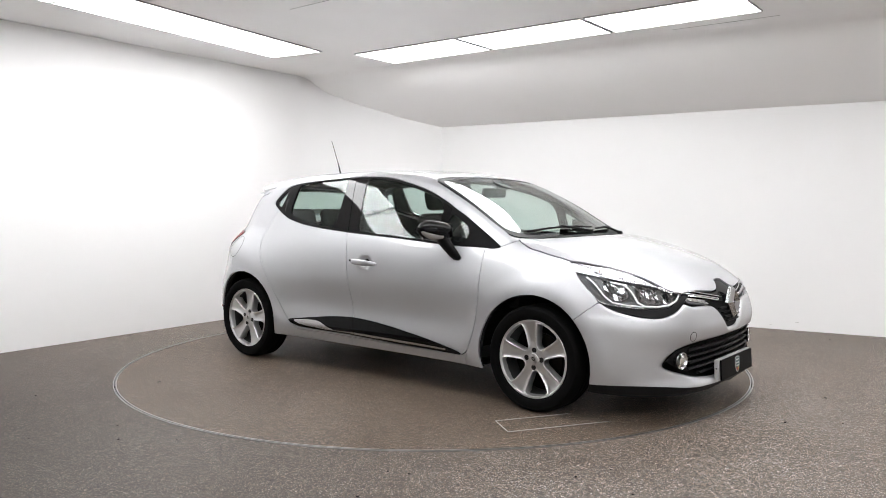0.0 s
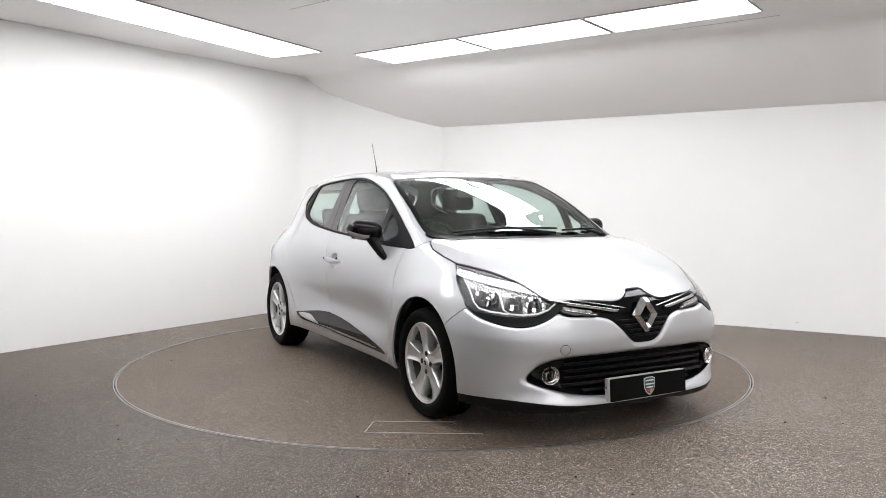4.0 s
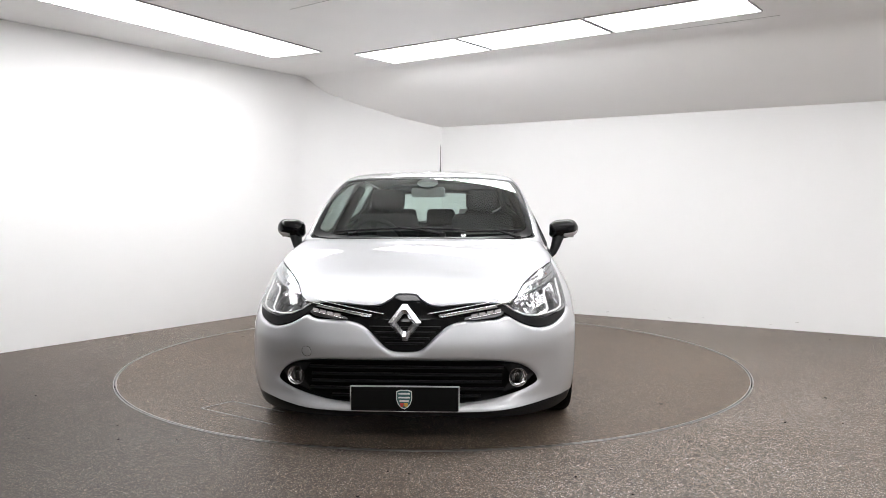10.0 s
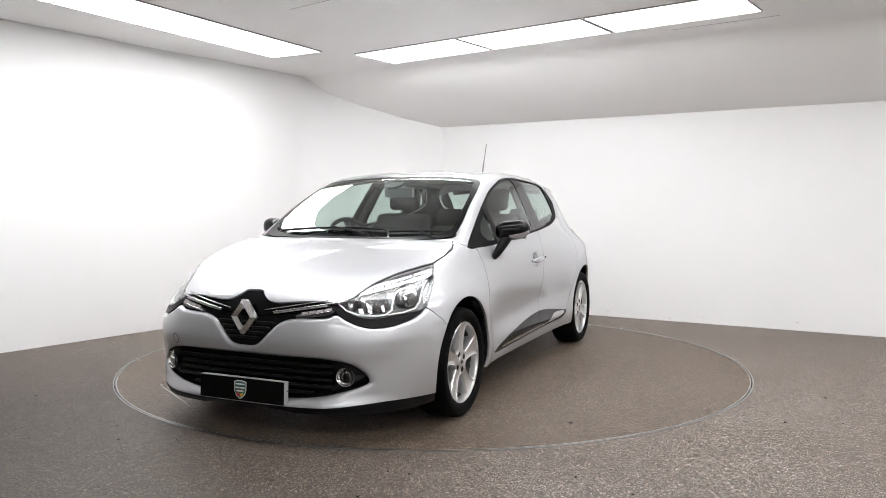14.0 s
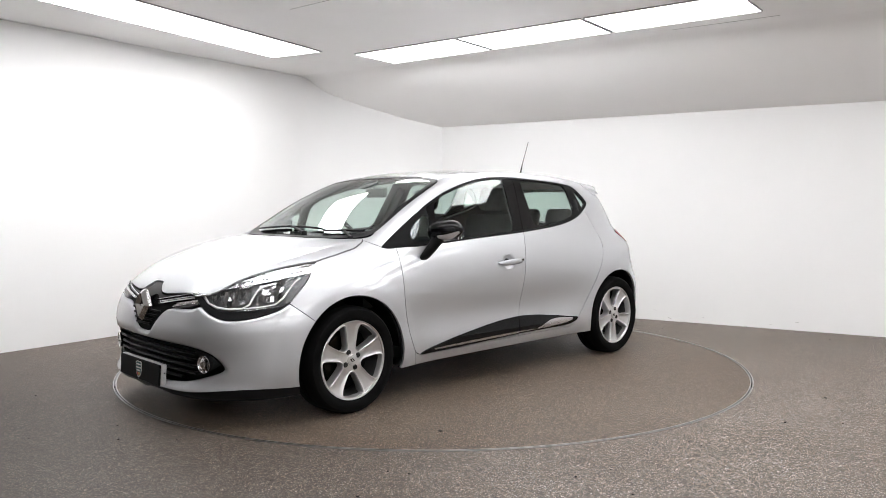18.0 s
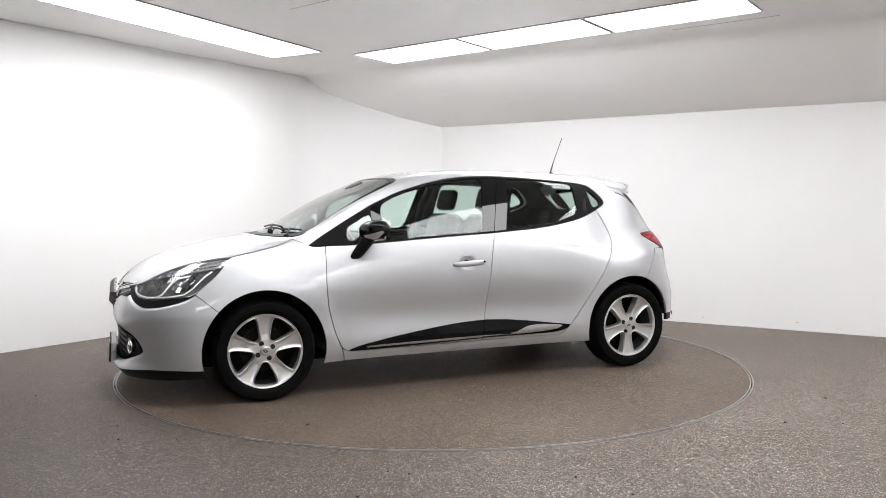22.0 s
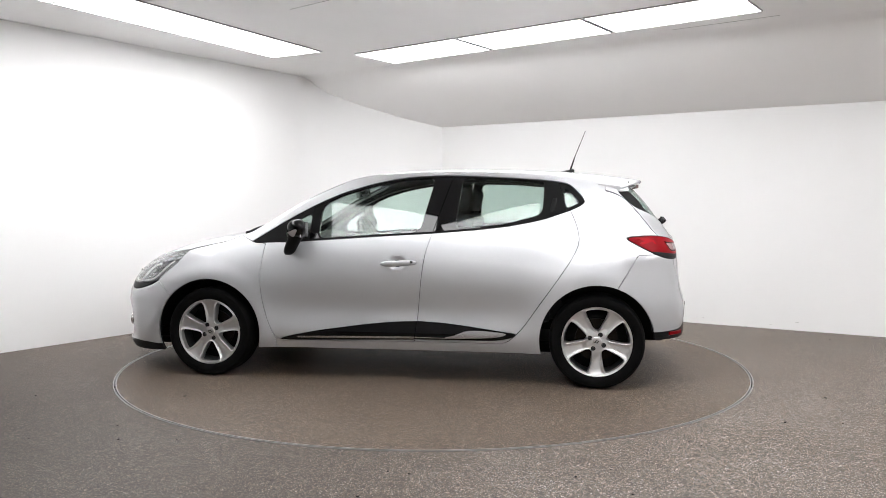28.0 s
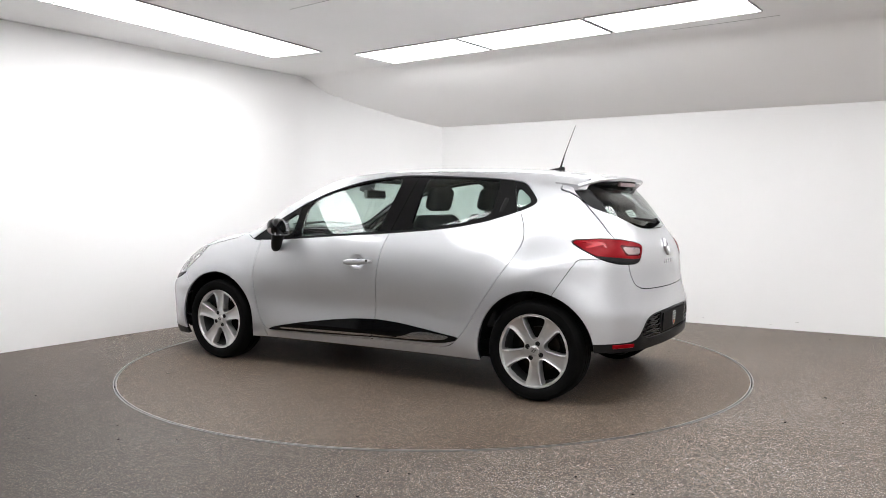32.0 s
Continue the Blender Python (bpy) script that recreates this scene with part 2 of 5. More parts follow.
def cast(origin, way, near, far):
    """Where rays from inside the body leave it."""
    lo, hi = np.full(origin.shape[:-1], near), np.full(origin.shape[:-1], far)
    for _ in range(26):
        mid = (lo + hi) / 2
        q = origin + way * mid[..., None]
        out = surface_value(q[..., 0], q[..., 1], q[..., 2]) > 0
        lo, hi = np.where(out, lo, mid), np.where(out, mid, hi)
    return origin + way * ((lo + hi) / 2)[..., None]


# ---- mesh tools ----
def shade(ob, smooth=True):
    ob.data.polygons.foreach_set("use_smooth", [smooth] * len(ob.data.polygons))
    return ob


def part(name, bm, mat, parent=None, label="", smooth=False, angle=None):
    """Links a bmesh as one mesh object under a thing or under a part."""
    me = bpy.data.meshes.new(name)
    bm.to_mesh(me)
    bm.free()
    for one in (mat if isinstance(mat, (list, tuple)) else [mat]):
        me.materials.append(one)
    ob = new(name, me)
    if parent is not None:
        ob.parent = parent
    if label:
        ob["label"] = label
    if smooth:
        shade(ob)
        if angle:
            me.set_sharp_from_angle(angle=radians(angle))
    return ob


def thing(name, label, category, m=None, group="", kind=""):
    ob = new(name)
    ob.empty_display_size = 0.2
    if m is not None:
        ob.matrix_world = m
    return tagged(ob, label, category, group, kind)


def box(bm, x0, x1, y0, y1, z0, z1, bevel=0.0, m=None):
    made = bmesh.ops.create_cube(bm, size=1.0, matrix=Matrix.Translation(((x0 + x1) / 2, (y0 + y1) / 2, (z0 + z1) / 2)) @ Matrix.Diagonal((x1 - x0, y1 - y0, z1 - z0, 1)))
    if bevel:
        edges = list({e for v in made["verts"] for e in v.link_edges})
        done = bmesh.ops.bevel(bm, geom=edges, offset=bevel, segments=2, affect="EDGES", profile=0.5)
        made["verts"] = list({v for f in done["faces"] for v in f.verts} | {v for v in made["verts"] if v.is_valid})
    if m is not None:
        bmesh.ops.transform(bm, matrix=m, verts=made["verts"])
    return bm


def lathe(bm, profile, steps=64, m=None, closed=False):
    """Turns (radius, height) pairs round the z axis."""
    rings = []
    for r, h in profile:
        rings.append([bm.verts.new((r * math.cos(2 * math.pi * i / steps), r * math.sin(2 * math.pi * i / steps), h)) for i in range(steps)] if r > 1e-6 else [bm.verts.new((0, 0, h))])
    made = [v for ring in rings for v in ring]
    pairs = list(zip(rings, rings[1:])) + ([(rings[-1], rings[0])] if closed else [])
    for a, b in pairs:
        for i in range(steps):
            j = (i + 1) % steps
            if len(a) == 1 and len(b) == 1:
                continue
            if len(a) == 1:
                bm.faces.new((a[0], b[j], b[i]))
            elif len(b) == 1:
                bm.faces.new((a[i], a[j], b[0]))
            else:
                bm.faces.new((a[i], a[j], b[j], b[i]))
    if m is not None:
        bmesh.ops.transform(bm, matrix=m, verts=made)
    return bm


def tube(bm, points, radius, sides=8, cap=True):
    """A round bar along points; radius may be one number or one per point."""
    pts = [Vector(p) for p in points]
    radii = radius if isinstance(radius, (list, tuple)) else [radius] * len(pts)
    up, rings = None, []
    for i, p in enumerate(pts):
        d = (pts[min(i + 1, len(pts) - 1)] - pts[max(i - 1, 0)]).normalized()
        if up is None:
            up = d.orthogonal().normalized()
        up = (up - d * up.dot(d)).normalized()
        side = d.cross(up)
        rings.append([bm.verts.new(p + radii[i] * (math.cos(2 * math.pi * k / sides) * up + math.sin(2 * math.pi * k / sides) * side)) for k in range(sides)])
    for a, b in zip(rings, rings[1:]):
        for k in range(sides):
            bm.faces.new((a[k], a[(k + 1) % sides], b[(k + 1) % sides], b[k]))
    if cap:
        bm.faces.new(rings[0][::-1])
        bm.faces.new(rings[-1])
    return bm


def loft(bm, rings, cap=True, closed=True):
    """Skins rings of equally many points."""
    made = [[bm.verts.new(p) for p in ring] for ring in rings]
    n = len(made[0])
    for a, b in zip(made, made[1:]):
        for k in range(n if closed else n - 1):
            bm.faces.new((a[k], a[(k + 1) % n], b[(k + 1) % n], b[k]))
    if cap and closed:
        bm.faces.new(made[0][::-1])
        bm.faces.new(made[-1])
    return bm


def prism(bm, outline, low, high, m=None):
    """A flat outline (x, y) raised from low to high."""
    a = [bm.verts.new((x, y, low)) for x, y in outline]
    b = [bm.verts.new((x, y, high)) for x, y in outline]
    n = len(outline)
    bm.faces.new(a[::-1])
    bm.faces.new(b)
    for i in range(n):
        bm.faces.new((a[i], a[(i + 1) % n], b[(i + 1) % n], b[i]))
    bmesh.ops.recalc_face_normals(bm, faces=list({f for v in a + b for f in v.link_faces}))
    if m is not None:
        bmesh.ops.transform(bm, matrix=m, verts=a + b)
    return bm


# ---- skins: (points, faces) cut along outlines drawn on a flat view ----
def rounded(points, times=2, reach=0.03):
    """The outline with its corners cut round, no further than reach from each."""
    p = np.array(points, float)
    for _ in range(times):
        q = np.roll(p, -1, axis=0)
        long = np.linalg.norm(q - p, axis=1)[:, None] + 1e-9
        s = np.minimum(0.25, reach / long)
        p = np.stack([(1 - s) * p + s * q, s * p + (1 - s) * q], 1).reshape(-1, 2)
        reach *= 0.4
    return p


def distance_to(outline, u, v):
    """Signed distance of (u, v) from an outline: negative inside."""
    p = np.array(outline, float)
    q = np.roll(p, -1, axis=0)
    best, inside = np.full(u.shape, 1e9), np.zeros(u.shape, bool)
    for (ax, ay), (bx, by) in zip(p, q):
        ex, ey = bx - ax, by - ay
        s = np.clip(((u - ax) * ex + (v - ay) * ey) / (ex * ex + ey * ey + 1e-12), 0, 1)
        best = np.minimum(best, np.hypot(u - ax - s * ex, v - ay - s * ey))
        if abs(ey) > 1e-12:
            crosses = ((ay > v) != (by > v)) & (u < ex * (v - ay) / ey + ax)
            inside ^= crosses
    return np.where(inside, -best, best)


def compact(points, faces):
    used = sorted({i for f in faces for i in f})
    at = {i: k for k, i in enumerate(used)}
    return points[used] if used else np.zeros((0, 3)), [tuple(at[i] for i in f) for f in faces]


def split_skin(skin, g):
    """Cuts a skin where g changes sign: the part with g < 0 and the part with g > 0."""
    points, faces = skin
    extra, seen, total = [], {}, len(points)
    low, high = [], []
    g = np.where(np.abs(g) < 1e-6, 1e-6, g)
    neg = g < 0

    def cut(i, j):
        key = (i, j) if i < j else (j, i)
        if key not in seen:
            a, b = key
            s = g[a] / (g[a] - g[b])
            seen[key] = total + len(extra)
            extra.append(points[a] * (1 - s) + points[b] * s)
        return seen[key]

    for f in faces:
        s = [neg[i] for i in f]
        if all(s):
            low.append(f)
        elif not any(s):
            high.append(f)
        else:
            a, b = [], []
            for k, i in enumerate(f):
                j = f[(k + 1) % len(f)]
                (a if s[k] else b).append(i)
                if s[k] != s[(k + 1) % len(f)]:
                    c = cut(i, j)
                    a.append(c)
                    b.append(c)
            if len(a) > 2:
                low.append(tuple(a))
            if len(b) > 2:
                high.append(tuple(b))
    every = np.concatenate([points, np.array(extra)]) if extra else points
    return compact(every, low), compact(every, high)


def gap_split(skin, measure_of, gap=0.004):
    """Splits a skin and leaves a gap between the two parts."""
    inner, rest = split_skin(skin, measure_of(skin[0]) + gap / 2)
    _, rest = split_skin(rest, measure_of(rest[0]) - gap / 2) if len(rest[1]) else (None, rest)
    return inner, rest


def outward(points):
    """The direction in which the body's surface faces at points."""
    h = 0.004
    x, y, z = points.T
    n = np.stack([surface_value(x + h, y, z) - surface_value(x - h, y, z), surface_value(x, y + h, z) - surface_value(x, y - h, z), surface_value(x, y, z + h) - surface_value(x, y, z - h)], 1)
    n[np.abs(y) < 1e-4, 1] = 0
    return n / (np.linalg.norm(n, axis=1)[:, None] + 1e-9)


def mirrored(skin):
    return skin[0] * np.array([1, -1, 1]), [f[::-1] for f in skin[1]]


def both_sides(skin):
    """A skin and its mirror image, joined on the middle line."""
    points, faces = skin
    other, back = mirrored(skin)
    middle = np.abs(points[:, 1]) < 1e-5
    at = np.where(middle, np.arange(len(points)), np.cumsum(~middle) - 1 + len(points))
    return np.concatenate([points, other[~middle]]), faces + [tuple(int(at[i]) for i in f) for f in back]


def skin_part(name, skin, mat, parent, label="", lift=0.0, depth=0.012, closed=False):
    """A panel: the skin, moved out by lift, with a turned-in edge of that depth (closed: with a back as well)."""
    points, faces = skin
    n = outward(points)
    top = points + n * lift
    edges = {}
    for f in faces:
        for i, j in zip(f, f[1:] + f[:1]):
            edges[(i, j)] = edges.get((i, j), 0) + 1
    rim = [(i, j) for i, j in edges if (j, i) not in edges]
    low = points + n * (lift - depth)
    if closed:
        verts = np.concatenate([top, low])
        k = len(points)
        every = list(faces) + [tuple(i + k for i in f[::-1]) for f in faces] + [(j, i, i + k, j + k) for i, j in rim]
    else:
        on = sorted({i for e in rim for i in e})
        at = {i: len(points) + k for k, i in enumerate(on)}
        verts = np.concatenate([top, low[on]]) if on else top
        every = list(faces) + [(j, i, at[i], at[j]) for i, j in rim]
    me = bpy.data.meshes.new(name)
    me.from_pydata(verts.tolist(), [], every)
    for one in (mat if isinstance(mat, (list, tuple)) else [mat]):
        me.materials.append(one)
    ob = new(name, me)
    shade(ob)
    me.set_sharp_from_angle(angle=radians(40))
    if parent is not None:
        ob.parent = parent
    if label:
        ob["label"] = label
    return ob


# ---- the room: white studio with a sloping ceiling edge over a grit floor with a turntable ----
TURN_R = 2.234          # radius of the turntable
CEIL_Z = 2.60
LEFT_A, LEFT_B = Vector((-1.43, 3.05)), Vector((-5.4, -2.59))      # the left wall's line
CORNER = Vector((0.09, 3.30))                                      # where the short back wall meets the right wall
RIGHT_B = Vector((5.4, 0.02))
BACK_Y = -6.35


def wall_between(name, a, b, height, label, thick=0.12, mat=None):
    """An upright wall whose room face runs from a to b; the room lies to the right of that way."""
    d = (b - a).normalized()
    out = Vector((-d.y, d.x))
    bm = bmesh.new()
    prism(bm, [tuple(a), tuple(b), tuple(b + out * thick), tuple(a + out * thick)], -0.05, height)
    return tagged(part(name, bm, mat or WALL, None), label, "wall", kind="structure")


def build_room():
    corners = [LEFT_B, LEFT_A, CORNER, RIGHT_B, Vector((5.4, BACK_Y)), Vector((-5.4, BACK_Y))]
    near_left, near_back = LEFT_A + (LEFT_B - LEFT_A).normalized() * 0.22, LEFT_A + (CORNER - LEFT_A).normalized() * 0.22
    wall_between("wall_left", LEFT_B, near_left, CEIL_Z + 0.1, "long smooth white painted studio wall")
    wall_between("wall_back", near_back, CORNER, CEIL_Z + 0.1, "short white painted wall across the corner")
    wall_between("wall_right", CORNER, RIGHT_B, CEIL_Z + 0.1, "low white painted wall with scuffs near the floor")
    wall_between("wall_east", RIGHT_B, corners[4], CEIL_Z + 0.1, "plain white painted wall beside the studio")
    wall_between("wall_south", corners[4], corners[5], CEIL_Z + 0.1, "plain light grey painted wall closing the studio", mat=GREY_WALL)
    wall_between("wall_west", corners[5], LEFT_B, CEIL_Z + 0.1, "plain dark grey wall closing the studio side", mat=DARK_WALL)

    bm = bmesh.new()
    bend = [near_left * (1 - s) ** 2 + LEFT_A * 2 * s * (1 - s) + near_back * s * s for s in (k / 10 for k in range(11))]
    faces = [[bm.verts.new((p.x, p.y, z)) for p in bend] for z in (-0.05, CEIL_Z + 0.1)]
    outer = [bm.verts.new((LEFT_A.x - 0.1, LEFT_A.y + 0.15, z)) for z in (-0.05, CEIL_Z + 0.1)]
    for k in range(10):
        bm.faces.new((faces[0][k], faces[1][k], faces[1][k + 1], faces[0][k + 1]))
        for z in (0, 1):
            bm.faces.new((faces[z][k], faces[z][k + 1], outer[z]))
    for k in (0, 10):
        bm.faces.new((faces[0][k], faces[1][k], outer[1], outer[0]))
    bmesh.ops.recalc_face_normals(bm, faces=bm.faces)
    tagged(part("wall_corner", bm, WALL, None, smooth=True, angle=30), "softly rounded white corner between two walls", "wall", kind="structure")

    # floor with a round hole for the turntable
    bm = bmesh.new()
    n = 160
    ring = [bm.verts.new(((TURN_R + 0.014) * math.cos(2 * math.pi * i / n), (TURN_R + 0.014) * math.sin(2 * math.pi * i / n), 0)) for i in range(n)]
    far = [bm.verts.new((12 * math.cos(2 * math.pi * i / n), 12 * math.sin(2 * math.pi * i / n), 0)) for i in range(n)]
    deep = [bm.verts.new((v.co.x, v.co.y, -0.06)) for v in ring]
    for i in range(n):
        j = (i + 1) % n
        bm.faces.new((ring[i], far[i], far[j], ring[j]))
        bm.faces.new((ring[i], ring[j], deep[j], deep[i]))
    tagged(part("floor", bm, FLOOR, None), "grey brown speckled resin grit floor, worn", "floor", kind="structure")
    bm = bmesh.new()
    lathe(bm, [(TURN_R + 0.007, -0.03), (TURN_R + 0.007, 0.003), (TURN_R + 0.014, 0.003), (TURN_R + 0.014, -0.03)], 160)
    tagged(part("trim_ring", bm, METAL_EDGE, None, smooth=True, angle=30), "thin steel edge ring let into the floor round the turntable", "trim", kind="structure")
    bm = bmesh.new()
    lathe(bm, [(0.0, -0.05), (TURN_R + 0.03, -0.05)], 96)
    tagged(part("pit", bm, DARK_GAP, None), "dark pit floor below the turntable gap", "pit", kind="structure")

    # ceiling: flat, then bending down to the low right wall
    along = (RIGHT_B - CORNER).normalized()
    inward = Vector((-along.y, along.x)) * -1
    profile = [(-0.02, 2.062), (0.0, 2.068), (0.30, 2.165), (0.62, 2.30), (0.86, 2.43), (0.97, 2.515), (1.02, 2.56), (1.08, 2.588), (1.16, CEIL_Z)]
    bm = bmesh.new()
    rows = []
    for k in range(25):
        base = CORNER + along * (-2.6 + 12.0 * k / 24)
        rows.append([bm.verts.new((base.x + inward.x * d, base.y + inward.y * d, z)) for d, z in profile])
    for a, b in zip(rows, rows[1:]):
        for k in range(len(profile) - 1):
            bm.faces.new((a[k], a[k + 1], b[k + 1], b[k]))
    slope = part("ceiling_slope", bm, CEILING, None, smooth=True)
    tagged(slope, "white ceiling edge sloping down to the low wall", "ceiling", kind="structure")
    bm = bmesh.new()
    d = profile[-1][0]
    start, end = CORNER + along * -2.6 + inward * d, CORNER + along * 9.4 + inward * d
    far_a, far_b = start + inward * 13, end + inward * 13
    bm.faces.new([bm.verts.new((p.x, p.y, CEIL_Z)) for p in (start, far_a, far_b, end)])
    tagged(part("ceiling", bm, CEILING, None), "flat off-white painted ceiling with fine cracks", "ceiling", kind="structure")


def build_marks():
    """Fine ceiling joints, scuffs low on the right wall, bits of grit on the floor."""
    along = (RIGHT_B - CORNER).normalized()
    face = Vector((-along.y, along.x)) * -1
    for a, b in (((-1.06, -0.02), (-0.62, -0.38)), ((1.95, 0.62), (2.62, 0.12))):
        d = (Vector(b) - Vector(a)).normalized()
        s = Vector((-d.y, d.x)) * 0.0022
        bm = bmesh.new()
        prism(bm, [tuple(Vector(a) - s), tuple(Vector(b) - s), tuple(Vector(b) + s), tuple(Vector(a) + s)], CEIL_Z - 0.0025, CEIL_Z - 0.0005)
        tagged(part("ceiling_joint", bm, SCUFF, None), "thin dark joint line in the ceiling", "trim", kind="structure")
    rng = random.Random(4)
    for k in range(14):
        s, z = rng.uniform(0.9, 4.4), rng.choice((rng.uniform(0.02, 0.07), rng.uniform(0.04, 0.16)))
        p = CORNER + along * s + face * 0.0015
        w, h, tilt = rng.uniform(0.004, 0.018), rng.uniform(0.001, 0.0025), rng.uniform(-25, 25)
        bm = bmesh.new()
        m = Matrix.Translation((p.x, p.y, z)) @ Matrix.Rotation(math.atan2(along.y, along.x), 4, "Z") @ pose(0, 0, 0, 0, tilt, 0)
        box(bm, -w, w, -0.0008, 0.0008, -h, h, 0.0, m)
        tagged(part("scuff", bm, SCUFF, None), "small grey scuff on the white wall", "scuff", group="wall scuffs", kind="structure")
    bm = bmesh.new()
    for k in range(240):
        r, a = rng.uniform(2.35, 5.2), rng.uniform(0, 2 * math.pi)
        size = rng.uniform(0.003, 0.008)
        made = bmesh.ops.create_icosphere(bm, subdivisions=1, radius=size, matrix=Matrix.Translation((r * math.cos(a), r * math.sin(a), size * 0.2)) @ Matrix.Diagonal((1, rng.uniform(0.6, 1.4), 0.5, 1)))
    tagged(part("loose_grit", bm, DARK_GAP, None), "scattered dark specks of loose grit on the floor", "grit", kind="stuff")


def light_panel():
    t = thing("ceiling_light", "bright white flat ceiling light panel in a slim frame", "ceiling light", group="ceiling light panels")
    bm = bmesh.new()
    for x0, x1, y0, y1 in ((-0.584, 0.584, -0.298, -0.288), (-0.584, 0.584, 0.288, 0.298), (-0.584, -0.574, -0.288, 0.288), (0.574, 0.584, -0.288, 0.288)):
        box(bm, x0, x1, y0, y1, -0.012, 0.0)
    part("frame", bm, PANEL_FRAME, t, "slim grey frame")
    bm = bmesh.new()
    box(bm, -0.5738, 0.5738, -0.2878, 0.2878, -0.009, -0.002)
    part("diffuser", bm, GLOW, t, "glowing white diffuser")
    return t


def build_lights():
    first = light_panel()
    spots = []

    def row(x, y, angle, step, count, skip=0):
        a = radians(angle)
        for k in range(skip, count):
            spots.append((x + math.cos(a) * step * k, y + math.sin(a) * step * k, angle))
    row(-0.12, 1.53, -37.2, 1.195, 3)                # along the low right wall
    row(-1.60, 1.165, 240.3, 1.172, 3)                # along the left wall
    row(-1.10, -1.88, -22.0, 1.2, 1)                 # the ring goes on towards the camera
    row(0.15, -2.15, 6.0, 1.2, 1)
    row(1.50, -1.65, 38.0, 1.2, 1)
    row(2.80, -1.18, 65.0, 1.2, 1)
    # two unseen panels added as fill for the right and near side
    row(2.0, -4.4, 20.0, 1.2, 1)
    row(4.0, -1.4, 70.0, 1.2, 1)
    row(-1.6, -5.75, 0.0, 1.3, 5)                    # unseen row over the camera, added to brighten the car's near side
    for k, (x, y, angle) in enumerate(spots):
        m = pose(x, y, CEIL_Z - 0.001, 0, 0, angle)
        if k == 0:
            first.matrix_world = m
        else:
            copy_thing(first, m)


build_room()
build_marks()
build_lights()


# ---- the turntable ----
def build_turntable():
    t = thing("turntable", "round grit-covered car turntable set flush in the floor", "turntable")
    bm = bmesh.new()
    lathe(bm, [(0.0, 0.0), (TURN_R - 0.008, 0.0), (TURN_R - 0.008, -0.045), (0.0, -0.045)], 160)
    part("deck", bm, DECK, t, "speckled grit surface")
    bm = bmesh.new()
    lathe(bm, [(TURN_R - 0.008, -0.03), (TURN_R - 0.008, 0.003), (TURN_R - 0.001, 0.003), (TURN_R - 0.001, -0.03)], 160)
    part("edge_ring", bm, METAL_EDGE, t, "thin steel edge", smooth=True, angle=30)
    # outline of a service hatch, as thin worn lines
    corners = [Vector((1.525, -1.246)), Vector((1.357, -1.118)), Vector((1.586, -0.746)), Vector((1.842, -0.732))]
    for a, b in ((0, 1), (1, 2), (3, 0)):
        p, q = corners[a], corners[b]
        d = (q - p).normalized()
        s = Vector((-d.y, d.x)) * 0.0028
        bm = bmesh.new()
        prism(bm, [tuple(p - s), tuple(q - s), tuple(q + s), tuple(p + s)], 0.0005, 0.003)
        part("hatch_line", bm, MARKING, t, "thin pale metal hatch edge")
    for x, y, r in ((-0.9, -1.75, 0.012), (-1.45, -1.2, 0.01), (1.3, 1.4, 0.012)):
        bm = bmesh.new()
        lathe(bm, [(0, 0.002), (r, 0.002), (r, 0.0003)], 12, Matrix.Translation((x, y, 0)))
        part("bolt_hole", bm, DARK_GAP, t, "small dark bolt hole")
    return t


# ---- the car's skin ----
def body_skin():
    """The left half of the body from sill to roof, as a grid."""
    cols = []
    for k in range(76):
        s = k / 75
        cols.append((-1.50 + 0.35 * s * s, 180 - 90 * s, 0.70, 0.36 + 0.44 * s, 0.60))
    for k in range(1, 176):
        s = k / 175
        cols.append((-1.15 + 2.40 * s, 90.0, 0.70 - 0.10 * max(0, (s - 0.6) / 0.4), 0.80, 0.66 - 0.36 * max(0, (s - 0.6) / 0.4)))
    for k in range(1, 151):
        s = k / 150
        cols.append((1.25 + 0.52 * s * (2 - s), 90 - 90 * s, 0.60 - 0.12 * s, 0.80 - 0.45 * s, 0.30 - 0.06 * s))
    up_steps, in_steps = 124, 66
    origin = np.zeros((len(cols), up_steps + in_steps, 3))
    way = np.zeros_like(origin)
    for c, (x, turn, z, reach, rise) in enumerate(cols):
        low = z - 0.12
        h = np.concatenate([np.full(up_steps, reach), np.linspace(reach, 0, in_steps + 1)[1:]])
        v = np.concatenate([np.linspace(-low, rise, up_steps), np.full(in_steps, rise)])
        a = radians(turn)
        origin[c, :] = (x, 0, z)
        way[c, :, 0], way[c, :, 1], way[c, :, 2] = h * math.cos(a), h * math.sin(a), v
    way /= np.linalg.norm(way, axis=2)[..., None]
    way[np.abs(way) < 1e-9] = 0
    grid = cast(origin, way, 0.02, 2.0)
    n, m = grid.shape[:2]
    ids = np.arange(n * m).reshape(n, m)
    quads = np.stack([ids[:-1, :-1], ids[:-1, 1:], ids[1:, 1:], ids[1:, :-1]], -1).reshape(-1, 4)
    return grid.reshape(-1, 3), [tuple(int(i) for i in q) for q in quads]


HALF = math.sqrt(0.5)
SIDE = lambda p: (p[:, 0], p[:, 2])
FRONT = lambda p: (p[:, 1], p[:, 2])
PLANV = lambda p: (p[:, 0], p[:, 1])
FRONT_QUARTER = lambda p: ((p[:, 1] - p[:, 0]) * HALF, p[:, 2])
REAR_QUARTER = lambda p: ((-p[:, 1] - p[:, 0]) * HALF, p[:, 2])


